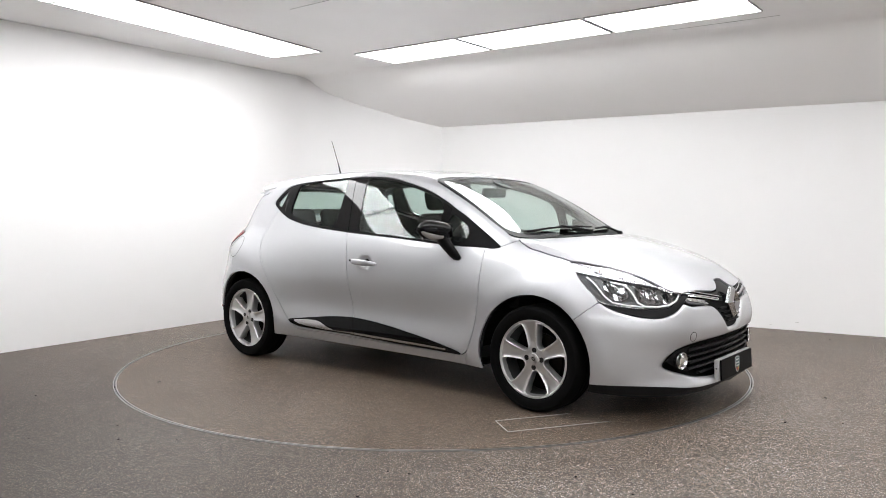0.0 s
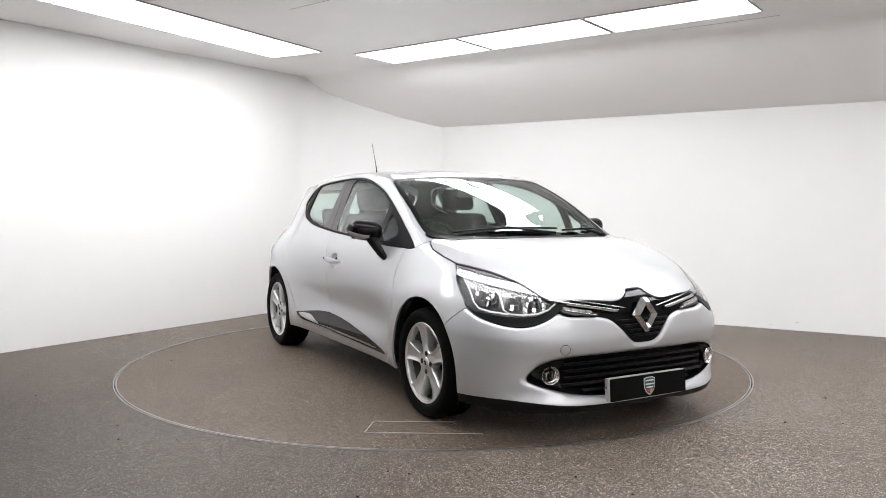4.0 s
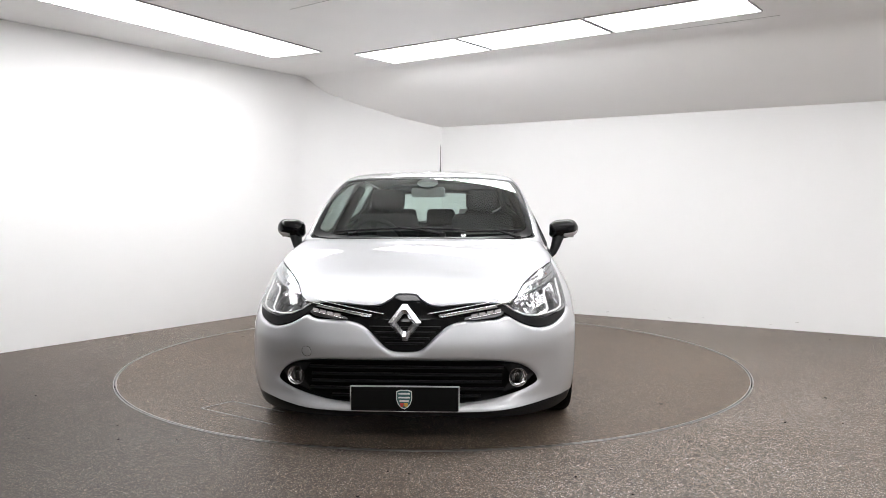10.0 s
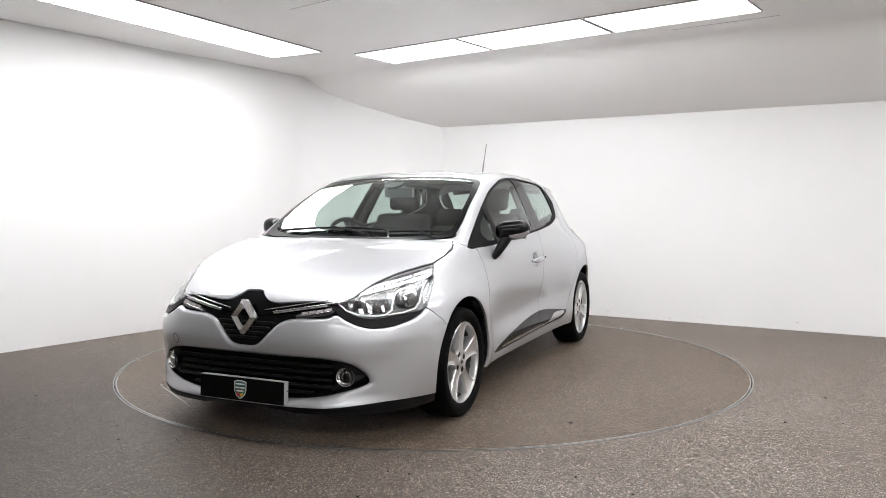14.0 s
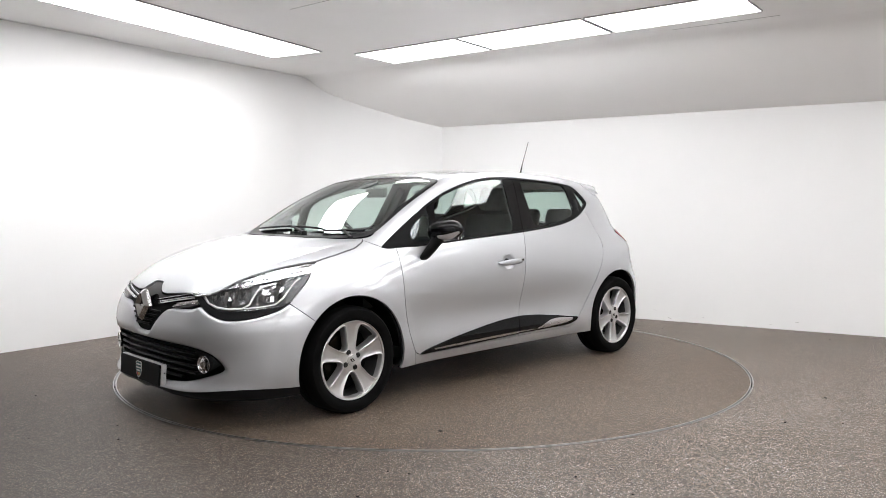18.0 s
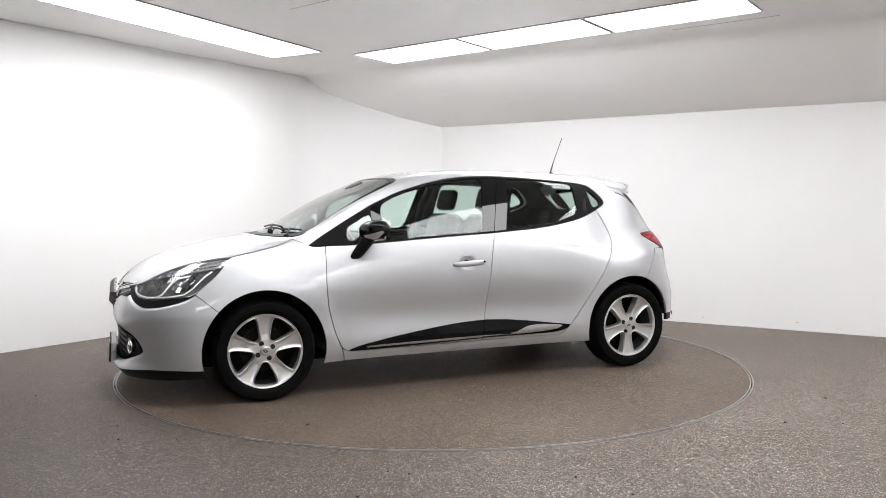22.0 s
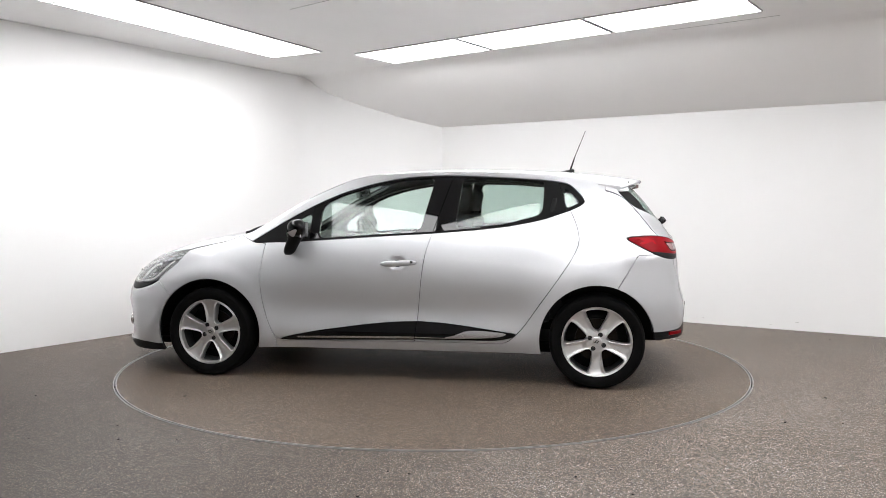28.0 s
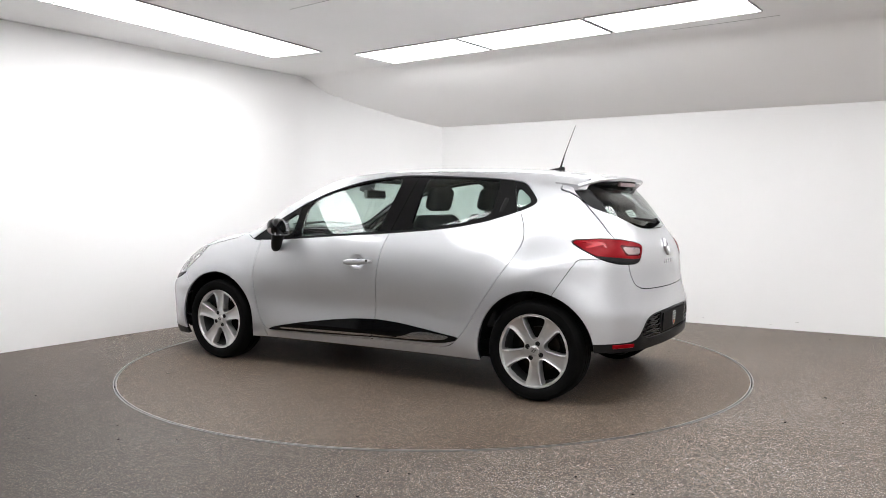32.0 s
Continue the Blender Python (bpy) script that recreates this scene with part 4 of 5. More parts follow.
def front_end(car, lens, bezel, grille, mouth):
    for s in (lens, mirrored(lens)):
        sign = 1 if s[0][:, 1].mean() > 0 else -1
        lamp = skin_part("headlight", s, CLEAR, car, "clear swept-back headlight", lift=0.0, depth=0.003, closed=True)
        lamp.visible_shadow = False
        half = s if sign > 0 else mirrored(s)
        flip = lambda skin: skin if sign > 0 else mirrored(skin)
        ledge = lambda u: 0.750 + 0.19 * (u + 0.80)
        line = lambda p: p[:, 2] - ledge((p[:, 1] - p[:, 0]) * HALF)
        low, high = split_skin(half, line(half[0]))
        side = lambda q: (q.x, sign * q.y, q.z)
        skin_part("lamp_housing", flip(low), LAMP_DARK, lamp, "dark lamp housing", lift=-0.027, depth=-0.023)
        skin_part("lamp_reflector", flip(high), REFLECTOR, lamp, "bright upper reflector", lift=-0.011, depth=0.03)
        # a pale shelf between the two compartments
        bm = bmesh.new()
        rings = []
        for k in range(15):
            u = -1.060 + 0.520 * k / 14
            a, b = on_front_quarter(u, ledge(u), -0.006), on_front_quarter(u, ledge(u), -0.026)
            rings.append([side(a), side(a + Vector((0, 0, -0.004))), side(b + Vector((0, 0, -0.006))), side(b)])
        loft(bm, rings)
        bmesh.ops.recalc_face_normals(bm, faces=bm.faces)
        part("lamp_shelf", bm, REFLECTOR, lamp, "bright shelf", smooth=True, angle=40)
        # faceted reflectors in two compartments, each with a small bulb cap
        rng = random.Random(7)
        for u0, u1, floor_z, count, cap in ((-1.015, -0.815, 0.640, 9, -0.905), (-0.775, -0.655, 0.662, 6, -0.715)):
            bm = bmesh.new()
            for k in range(count):
                ua, ub = u0 + (u1 - u0) * k / count, u0 + (u1 - u0) * (k + 0.92) / count
                for low_s, high_s in ((0.0, 0.36), (0.38, 0.70), (0.72, 1.0)):
                    tilt = rng.uniform(-0.006, 0.006), rng.uniform(-0.005, 0.005)
                    corner = []
                    for u, v, d in ((ua, low_s, tilt[0] + tilt[1]), (ub, low_s, -tilt[0] + tilt[1]), (ub, high_s, -tilt[0] - tilt[1]), (ua, high_s, tilt[0] - tilt[1])):
                        arc = 0.022 * math.sin(math.pi * (u - u0) / (u1 - u0))
                        bottom = floor_z + 0.020 - arc
                        corner.append(side(on_front_quarter(u, bottom + (ledge(u) - 0.010 - bottom) * v, -0.014 + d)))
                    bm.faces.new([bm.verts.new(c) for c in corner])
            part("reflector_facets", bm, FACET, lamp, "chrome faceted reflector")
            p = on_front_quarter(cap, 0.690 + 0.03 * (cap > -0.8), -0.014)
            n = normal_at(p)
            bm = bmesh.new()
            lathe(bm, [(0.013, -0.006), (0.013, 0.004), (0.009, 0.007), (0.0, 0.008)], 20, aimed(side(p), (n.x, sign * n.y, n.z)))
            part("bulb_cap", bm, BOWL, lamp, "dark bulb cap", smooth=True, angle=40)
        for outline, r in ((((-1.058, 0.686), (-1.03, 0.655), (-0.98, 0.636), (-0.91, 0.628), (-0.845, 0.631), (-0.812, 0.650), (-0.797, 0.690), (-0.782, 0.720), (-0.755, 0.740), (-0.70, 0.752)), 0.0050),
                           (((-0.835, 0.630), (-0.75, 0.637), (-0.685, 0.650), (-0.652, 0.680), (-0.630, 0.720), (-0.610, 0.752), (-0.585, 0.776)), 0.0046)):
            bm = bmesh.new()
            tube(bm, [side(on_front_quarter(u, z, -0.010)) for u, z in outline], r, 8)
            part("light_guide", bm, GUIDE, lamp, "bright curved light guide", smooth=True)
        # long ridges, a smoked patch and an amber bulb in the upper compartment
        for k in range(4):
            bm = bmesh.new()
            first = -0.93 + 0.055 * k
            pts = [on_front_quarter(u, ledge(u) + 0.018 + 0.021 * k, -0.006) for u in np.linspace(first, -0.545, 9)]
            tube(bm, [side(p) for p in pts], 0.0022, 6)
            part("reflector_ridge", bm, BOWL, lamp, "thin ridge along the reflector", smooth=True)
        for k in range(9):
            bm = bmesh.new()
            u = -0.90 + 0.019 * k
            tube(bm, [side(on_front_quarter(u, ledge(u) + 0.006, -0.008)), side(on_front_quarter(u + 0.006, ledge(u) + 0.020, -0.008))], 0.0030, 6)
            part("reflector_rib", bm, LAMP_DARK if k % 3 else GUIDE, lamp, "short rib")
        p = on_front_quarter(-0.655, ledge(-0.655) + 0.032, -0.022)
        bm = bmesh.new()
        lathe(bm, [(0.0, 0.016), (0.007, 0.013), (0.010, 0.004), (0.010, -0.006)], 20, aimed(side(p), (0.8, sign * 0.6, 0.1)))
        part("indicator_bulb", bm, AMBER, lamp, "dull amber indicator bulb", smooth=True)
    for s in (bezel, mirrored(bezel)):
        skin_part("headlight_bezel", s, BLACK_PLASTIC, car, "black surround below the headlight", lift=-0.004, depth=0.02)

    # upper grille with bright bars and a diamond badge
    bar, grille = gap_split(grille, region(FRONT, [(0.155, 0.636), (0.30, 0.660), (0.505, 0.692), (0.512, 0.681), (0.30, 0.649), (0.165, 0.626)], 1), 0.0005)
    drl, grille = gap_split(grille, region(FRONT, [(0.275, 0.620), (0.29, 0.634), (0.455, 0.661), (0.472, 0.652), (0.452, 0.634), (0.30, 0.615)], 1), 0.0005)
    mesh, grille = gap_split(grille, lambda p: p[:, 2] - 0.610 - 0.10 * np.abs(p[:, 1]), 0.0005)
    g = skin_part("upper_grille", both_sides(grille), GLOSS_BLACK, car, "gloss black grille band", lift=-0.006, depth=0.03)
    skin_part("grille_throat", both_sides(mesh), SEAL, g, "matt black open grille", lift=-0.016, depth=0.02)
    for s in (bar, mirrored(bar)):
        skin_part("chrome_bar", s, SATIN_BAR, g, "chrome bar", lift=0.004, depth=0.015)
        sign = 1 if s[0][:, 1].mean() > 0 else -1
        for y0, z0, y1, z1, r, out in ((0.158, 0.636, 0.508, 0.692, 0.0042, 0.004), (0.105, 0.645, 0.440, 0.702, 0.0032, -0.002)):
            bm = bmesh.new()
            tube(bm, [(p.x, sign * p.y, p.z) for p in (on_front(y0 + (y1 - y0) * k / 14, z0 + (z1 - z0) * k / 14, out) for k in range(15))], r, 8)
            part("bright_edge", bm, SATIN_BAR, g, "thin rounded chrome edge", smooth=True)
    for sign, s in ((1, drl), (-1, mirrored(drl))):
        run = skin_part("running_light", s, LAMP_DARK, g, "dark running light with pale cells", lift=-0.004, depth=0.015)
        for k in range(4):
            y = 0.312 + 0.037 * k
            bm = bmesh.new()
            low, high = 0.6265 + 0.165 * (y - 0.30), 0.6385 + 0.165 * (y - 0.30)
            rings = []
            for dy in (0.0, 0.010, 0.020, 0.029):
                p, q = on_front(y + dy, low + 0.165 * dy, 0.001), on_front(y + dy, high + 0.165 * dy, 0.001)
                rings.append([(p.x, sign * p.y, p.z), (q.x, sign * q.y, q.z), (q.x - 0.010, sign * q.y, q.z), (p.x - 0.010, sign * p.y, p.z)])
            loft(bm, rings)
            bmesh.ops.recalc_face_normals(bm, faces=bm.faces)
            part("light_cell", bm, WHITE_LENS, run, "pale light cell")
        bm = bmesh.new()
        tube(bm, [(p.x, sign * p.y, p.z) for p in (on_front(0.288 + 0.0205 * k, 0.6200 + 0.0036 * k, 0.001) for k in range(9))], 0.0030, 6)
        part("light_edge", bm, SATIN, run, "bright lower edge", smooth=True)
    at = on_front(0.0, 0.606)
    m = aimed((at.x + 0.012, 0, 0.608), (1, 0, 0.10))
    bm = bmesh.new()
    rings = []
    for w, h, d in ((0.080, 0.088, -0.012), (0.078, 0.086, 0.004), (0.057, 0.063, 0.026), (0.036, 0.040, 0.006), (0.035, 0.039, -0.012)):
        rings.append([m @ Vector(q) for q in ((w, 0, d), (0.15 * w, h, d), (-0.15 * w, h, d), (-w, 0, d), (-0.15 * w, -h, d), (0.15 * w, -h, d))])
    loft(bm, rings, cap=False)
    part("diamond_badge", bm, BADGE, car, "chrome diamond-shaped badge")
    bm = bmesh.new()
    for y0, y1, z0, z1 in ((-0.17, 0.17, 0.585, 0.590), (-0.145, 0.145, 0.560, 0.565), (-0.118, 0.118, 0.535, 0.540), (-0.092, 0.092, 0.510, 0.515)):
        pts = [on_front(y0 + (y1 - y0) * k / 12, z0, -0.006) for k in range(13)]
        tube(bm, pts, 0.006, 6)
    part("grille_bar", bm, SLAT, car, "black grille bars", smooth=True)

    # lower grille with slats, fog lamps and the covered plate
    m2 = skin_part("lower_grille", both_sides(mouth), PLATE_BLACK, car, "deep black lower air intake", lift=-0.055, depth=-0.052)
    for z, half in ((0.255, 0.36), (0.287, 0.47), (0.320, 0.46), (0.353, 0.46), (0.386, 0.47)):
        bm = bmesh.new()
        rings = []
        for k in range(41):
            y = -half + 2 * half * k / 40
            p = on_front(y, z + 0.004 * math.cos(y * 5), -0.016)
            rings.append([p + Vector(q) for q in ((-0.018, 0, -0.003), (0.006, 0, -0.008), (0.010, 0, -0.002), (0.004, 0, 0.004), (-0.018, 0, 0.003))])
        loft(bm, rings)
        part("slat", bm, SLAT, m2, smooth=True, angle=35)
    for sign in (1, -1):
        p = on_front(0.534, 0.338)
        n = normal_at(p)
        q, n = Vector((p.x, sign * p.y, p.z)), Vector((n.x + 0.6, sign * n.y, n.z * 0.3)).normalized()
        bm = bmesh.new()
        lathe(bm, [(0.034, -0.03), (0.044, -0.004), (0.0460, 0.003), (0.0450, 0.007), (0.0420, 0.005), (0.0405, -0.002), (0.028, -0.03)], 40, aimed(q, n))
        ring = part("fog_lamp", bm, SATIN, car, "round fog lamp in a chrome ring", smooth=True, angle=60)
        bm = bmesh.new()
        lathe(bm, [(0.0, -0.030), (0.022, -0.026), (0.035, -0.010), (0.0395, 0.0)], 32, aimed(q, n))
        part("reflector", bm, FOG_BOWL, ring, "dim bowl", smooth=True)
        bm = bmesh.new()
        box(bm, -0.012, 0.012, -0.020, 0.020, -0.02, -0.006, 0.003, aimed(q, n))
        part("bulb_shield", bm, GLOSS_BLACK, ring, "dark bulb shield")
        for k, (x, h) in enumerate(((-0.026, 0.018), (-0.017, 0.026), (0.017, 0.026), (0.026, 0.018))):
            bm = bmesh.new()
            box(bm, x - 0.0025, x + 0.0025, -h, h * 0.6, -0.018, -0.005, 0.001, aimed(q, n))
            part("lamp_rib", bm, REFLECTOR if k % 2 else LAMP_DARK, ring, "upright rib in the lamp")
        bm = bmesh.new()
        lathe(bm, [(0.0, 0.006), (0.02, 0.0055), (0.0395, 0.001), (0.0395, -0.002), (0.02, 0.0025), (0.0, 0.003)], 32, aimed(q, n))
        part("lens", bm, CLEAR, ring, "clear lens", smooth=True).visible_shadow = False
        bm = bmesh.new()
        rings = []
        blank = [on_front(y, z, -0.012) for y, z in ((0.46, 0.402), (0.53, 0.400), (0.60, 0.372), (0.63, 0.348), (0.59, 0.318), (0.53, 0.288), (0.46, 0.268))]
        c = on_front(0.52, 0.338, -0.02)
        vs = [bm.verts.new((b.x, sign * b.y, b.z)) for b in blank]
        mid = bm.verts.new((c.x, sign * c.y, c.z))
        for a, b in zip(vs, vs[1:]):
            bm.faces.new((a, b, mid))
        part("fog_surround", bm, BLACK_PLASTIC, car, "black fog lamp surround")
    plate(car, (2.138, 0, 0.253), 0)
    # towing-eye cover on the right of the bumper
    p = on_front(0.475, 0.462)
    q = Vector((p.x, -p.y, p.z))
    n = normal_at(p)
    bm = bmesh.new()
    lathe(bm, [(0.0, 0.0015), (0.022, 0.0015), (0.0235, 0.0005), (0.0235, -0.003)], 32, aimed(q, (n.x, -n.y, n.z)))
    part("tow_cover", bm, SILVER, car, "round towing-eye cover", smooth=True, angle=40)
    bm = bmesh.new()
    lathe(bm, [(0.0240, 0.0008), (0.0258, 0.0008), (0.0258, -0.002), (0.0240, -0.002)], 32, aimed(q, (n.x, -n.y, n.z)), closed=True)
    part("tow_cover_joint", bm, DARK_GAP, car, "dark joint round the cover", smooth=True)


def plate(car, at, turn):
    """A black-covered number plate with a pale upper edge and a small shield in its middle."""
    m = Matrix.Translation(at) @ pose(0, 0, 0, 0, -3 if turn == 0 else 3, turn)
    bm = bmesh.new()
    box(bm, -0.004, 0.006, -0.250, 0.254, -0.056, 0.055, 0.002, m)
    base = part("number_plate", bm, PLATE_BLACK, car, "blank black number plate cover")
    bm = bmesh.new()
    if turn == 0:
        box(bm, -0.034, -0.006, -0.258, 0.258, -0.055, 0.0570, 0.004, m)
        part("plate_holder", bm, HOLDER, base, "pale grey plate holder")
        for s in (1, -1):
            bm = bmesh.new()
            lathe(bm, [(0.0, 0.0025), (0.004, 0.002), (0.0055, 0.0)], 12, m @ Matrix.Translation((-0.020, s * 0.258, 0.01)) @ pose(0, 0, 0, -90 * s, 0, 0))
            part("plate_screw", bm, SATIN, base, "small bright screw")
    else:
        box(bm, -0.030, -0.006, -0.266, 0.266, -0.060, 0.060, 0.003, m)
        part("plate_holder", bm, BLACK_PLASTIC, base, "black plate holder")
    m = m @ Matrix(((0, 0, 1, 0), (1, 0, 0, 0), (0, 1, 0, 0), (0, 0, 0, 1)))
    shield = lambda s: [(s * x, s * y) for x, y in ((-0.040, 0.040), (-0.02, 0.047), (0.02, 0.047), (0.040, 0.040), (0.040, -0.002), (0.032, -0.026), (0.018, -0.042), (0.0, -0.052), (-0.018, -0.042), (-0.032, -0.026), (-0.040, -0.002))]
    bm = bmesh.new()
    prism(bm, shield(0.92), 0.0062, 0.0075, m)
    part("shield", bm, SHIELD_PALE, base, "small pale shield mark")
    bm = bmesh.new()
    prism(bm, shield(0.83), 0.0076, 0.0083, m)
    part("shield_field", bm, SHIELD_GREEN, base, "dark green field")
    bm = bmesh.new()
    for z, w in ((0.022, 0.027), (0.004, 0.028), (-0.012, 0.022)):
        prism(bm, [(-w, z), (w, z), (w, z + 0.007), (-w, z + 0.007)], 0.0084, 0.009, m)
    part("shield_bars", bm, SHIELD_PALE, base, "pale bars")
    for x, colour in ((-0.011, SHIELD_RED), (0.009, SHIELD_GOLD)):
        bm = bmesh.new()
        prism(bm, [(x - 0.009, -0.018), (x + 0.009, -0.018), (x + 0.007, -0.034), (x - 0.006, -0.036)], 0.0084, 0.009, m)
        part("shield_patch", bm, colour, base)


def rear_end(car, lamp, black, pane, hatch):
    skin_part("tailgate", both_sides(hatch), SILVER, car, "silver tailgate")
    pane, pillar = split_skin(pane, np.abs(pane[0][:, 1]) - 0.478)
    for s in (pillar, mirrored(pillar)):
        skin_part("rear_window_pillar", s, BLACK_PLASTIC, car, "gloss black pillar beside the rear window", lift=-0.002, depth=0.006)
    g = skin_part("rear_window", both_sides(pane), DARK_GLASS, car, "dark tinted rear window", lift=-0.003, depth=0.004, closed=True)
    g.visible_shadow = False
    recess, lower = gap_split(black, region(FRONT, [(-0.3, 0.515), (0.29, 0.508), (0.42, 0.498), (0.485, 0.462), (0.545, 0.398), (0.45, 0.372), (-0.3, 0.372)], 1), 0.001)
    valance = skin_part("rear_valance", both_sides(lower), BLACK_PLASTIC, car, "black lower rear valance", lift=-0.004, depth=0.02)
    skin_part("recess", both_sides(recess), GLOSS_BLACK, valance, "gloss black recess", lift=-0.016, depth=0.01)
    for sign in (1, -1):
        for k in range(5):
            bm = bmesh.new()
            pts = []
            for j in range(11):
                y = 0.275 + (0.14 + 0.028 * k) * j / 10
                q = on_rear(min(y, 0.53), 0.492 - 0.026 * k + 0.004 * math.sin(j * 0.9 + k), -0.010)
                pts.append((q.x, sign * q.y, q.z))
            tube(bm, pts, 0.0055, 6)
            part("recess_rib", bm, GLOSS_BLACK, valance, "raised wavy rib", smooth=True)
    for s in (lamp, mirrored(lamp)):
        sign = 1 if s[0][:, 1].mean() > 0 else -1
        half = s if sign > 0 else mirrored(s)
        lens = lambda skin: skin if sign > 0 else mirrored(skin)
        rim, red = gap_split(half, lambda p: -(region(REAR_QUARTER, TAIL_LAMP)(p) + 0.0065), 0.0004)
        base, red = gap_split(red, lambda p: p[:, 2] - (0.843 + 0.085 * np.clip(0.90 - (-p[:, 1] - p[:, 0]) * HALF, 0, 1)), 0.0008)
        split = lambda p: np.abs((-p[:, 1] - p[:, 0]) * HALF - 0.893) - 0.0022
        joint, red = split_skin(red, split(red[0]))
        frame_, red = gap_split(red, region(REAR_QUARTER, TAIL_FRAME, 1, reach=0.006), 0.0004)
        white, frame_ = gap_split(frame_, region(REAR_QUARTER, TAIL_WHITE, 1, reach=0.004), 0.0004)
        guide, red = gap_split(red, region(REAR_QUARTER, TAIL_GUIDE, 1, reach=0.004), 0.0004)
        body = skin_part("tail_light", lens(red), RED_LENS, car, "swept red tail light with a clear section", lift=0.004, depth=0.02)
        skin_part("light_guide", lens(guide), RED_BRIGHT, body, "brighter red light guide", lift=0.0045, depth=0.02)
        skin_part("clear_frame", lens(frame_), RED_DARK, body, "dark red frame round the clear section", lift=0.003, depth=0.02)
        skin_part("clear_section", lens(white), TAIL_CLEAR, body, "pale clear reversing lamp", lift=0.0045, depth=0.02)
        skin_part("lamp_base", lens(base), BLACK_PLASTIC, body, "black lower lamp band", lift=0.003, depth=0.02)
        skin_part("lamp_joint", lens(joint), DARK_GAP, body, "dark joint at the tailgate", lift=-0.004, depth=0.01)
        skin_part("lamp_edge", lens(rim), BLACK_PLASTIC, body, "dark edge", lift=0.001, depth=0.02)
        for k in range(6):
            bm = bmesh.new()
            a, b = on_rear_quarter(0.912 + 0.0095 * k, 0.906, 0.006), on_rear_quarter(0.906 + 0.0095 * k, 0.872, 0.006)
            tube(bm, [(q.x, sign * q.y, q.z) for q in (a, b)], 0.0016, 5)
            part("lens_rib", bm, WHITE_LENS, body, "fine rib in the clear lens")
    # roof spoiler over the rear window
    bm = bmesh.new()
    rings = []
    for k in range(31):
        y = -0.525 + 1.05 * k / 30
        e = abs(y / 0.525)
        drop = 0.10 * y * y + 0.050 * max(0, e - 0.72) ** 2 / 0.078
        tip = -1.612 + 0.06 * e ** 3 + 0.10 * e ** 8
        rows = []
        for x in (-1.30, -1.40, -1.50, tip + 0.03, tip + 0.006):
            x = max(x, tip + 0.006)
            rows.append((x, y, float(TOP(x)) + 0.006 * (x < -1.45) - drop))
        back = rows[-1]
        rows += [(tip, y, back[2] - 0.010), (tip + 0.008, y, back[2] - 0.022), (-1.50, y, back[2] - 0.030), (-1.40, y, back[2] - 0.035), (-1.31, y, float(TOP(-1.3)) - drop - 0.03)]
        rings.append(rows)
    loft(bm, rings)
    bmesh.ops.recalc_face_normals(bm, faces=bm.faces)
    part("spoiler", bm, SILVER, car, "silver roof spoiler", smooth=True, angle=40)
    bm = bmesh.new()
    rings = []
    for k in range(21):
        y = -0.40 + 0.80 * k / 20
        z = float(TOP(-1.56)) - 0.10 * y * y - 0.036
        tip = -1.585 + 0.07 * abs(y / 0.40) ** 3
        rings.append([(-1.42, y, z + 0.022), (tip, y, z - 0.002), (tip + 0.004, y, z - 0.010), (-1.50, y, z - 0.030), (-1.42, y, z - 0.030)])
    loft(bm, rings)
    bmesh.ops.recalc_face_normals(bm, faces=bm.faces)
    under = part("spoiler_underside", bm, GLOSS_BLACK, car, "gloss black panel under the spoiler", smooth=True, angle=35)
    bm = bmesh.new()
    z = float(TOP(-1.56)) - 0.046
    box(bm, -1.594, -1.572, -0.15, 0.15, z - 0.014, z + 0.012, 0.004)
    part("brake_light", bm, TAIL_CLEAR, under, "narrow high brake light")
    plate(car, (-1.897, 0, 0.446), 180)
    # wiper
    bm = bmesh.new()
    p0, p1 = on_rear(0.0, 1.035, 0.03), on_rear(0.30, 1.065, 0.022)
    tube(bm, [p0, p0 * 0.6 + p1 * 0.4 + Vector((-0.012, 0, 0)), p1], [0.014, 0.010, 0.006], 8)
    lathe(bm, [(0.0, 0.02), (0.02, 0.018), (0.024, 0.0), (0.024, -0.03)], 16, aimed(p0, normal_at(p0)))
    part("rear_wiper", bm, BLACK_PLASTIC, car, "black rear wiper", smooth=True, angle=40)
    # a small label inside the rear window
    at = on_rear(0.215, 1.112, -0.012)
    m = aimed(at, normal_at(at)) @ pose(0, 0, 0, 0, 0, 4)
    bm = bmesh.new()
    box(bm, -0.062, 0.062, -0.026, 0.026, -0.0006, 0.0, 0.0, m)
    label = part("window_label", bm, WHITE_PLASTIC, car, "small white label in the rear window")
    for z in (0.010, -0.004, -0.016):
        bm = bmesh.new()
        box(bm, -0.048, 0.048 - 0.02 * (z < 0), z - 0.003, z + 0.003, 0.0004, 0.001, 0.0, m)
        part("label_bar", bm, SHIELD_GREEN, label)
    # badge and lettering shapes
    at = on_rear(0.0, 0.895, 0.004)
    m = aimed(at, normal_at(at))
    bm = bmesh.new()
    rings = []
    for w, h, d in ((0.040, 0.058, -0.008), (0.038, 0.056, 0.006), (0.028, 0.042, 0.014), (0.019, 0.028, 0.004), (0.018, 0.027, -0.006)):
        rings.append([m @ Vector(q) for q in ((w, 0, d), (0.15 * w, h, d), (-0.15 * w, h, d), (-w, 0, d), (-0.15 * w, -h, d), (0.15 * w, -h, d))])
    loft(bm, rings, cap=False)
    part("tailgate_badge", bm, BADGE_REAR, car, "chrome diamond-shaped badge")
    bm = bmesh.new()
    for k in range(4):
        p = on_rear(0.075 - 0.05 * k, 0.805, 0.003)
        box(bm, -0.016, 0.016, -0.011, 0.011, -0.003, 0.003, 0.002, aimed(p, normal_at(p)))
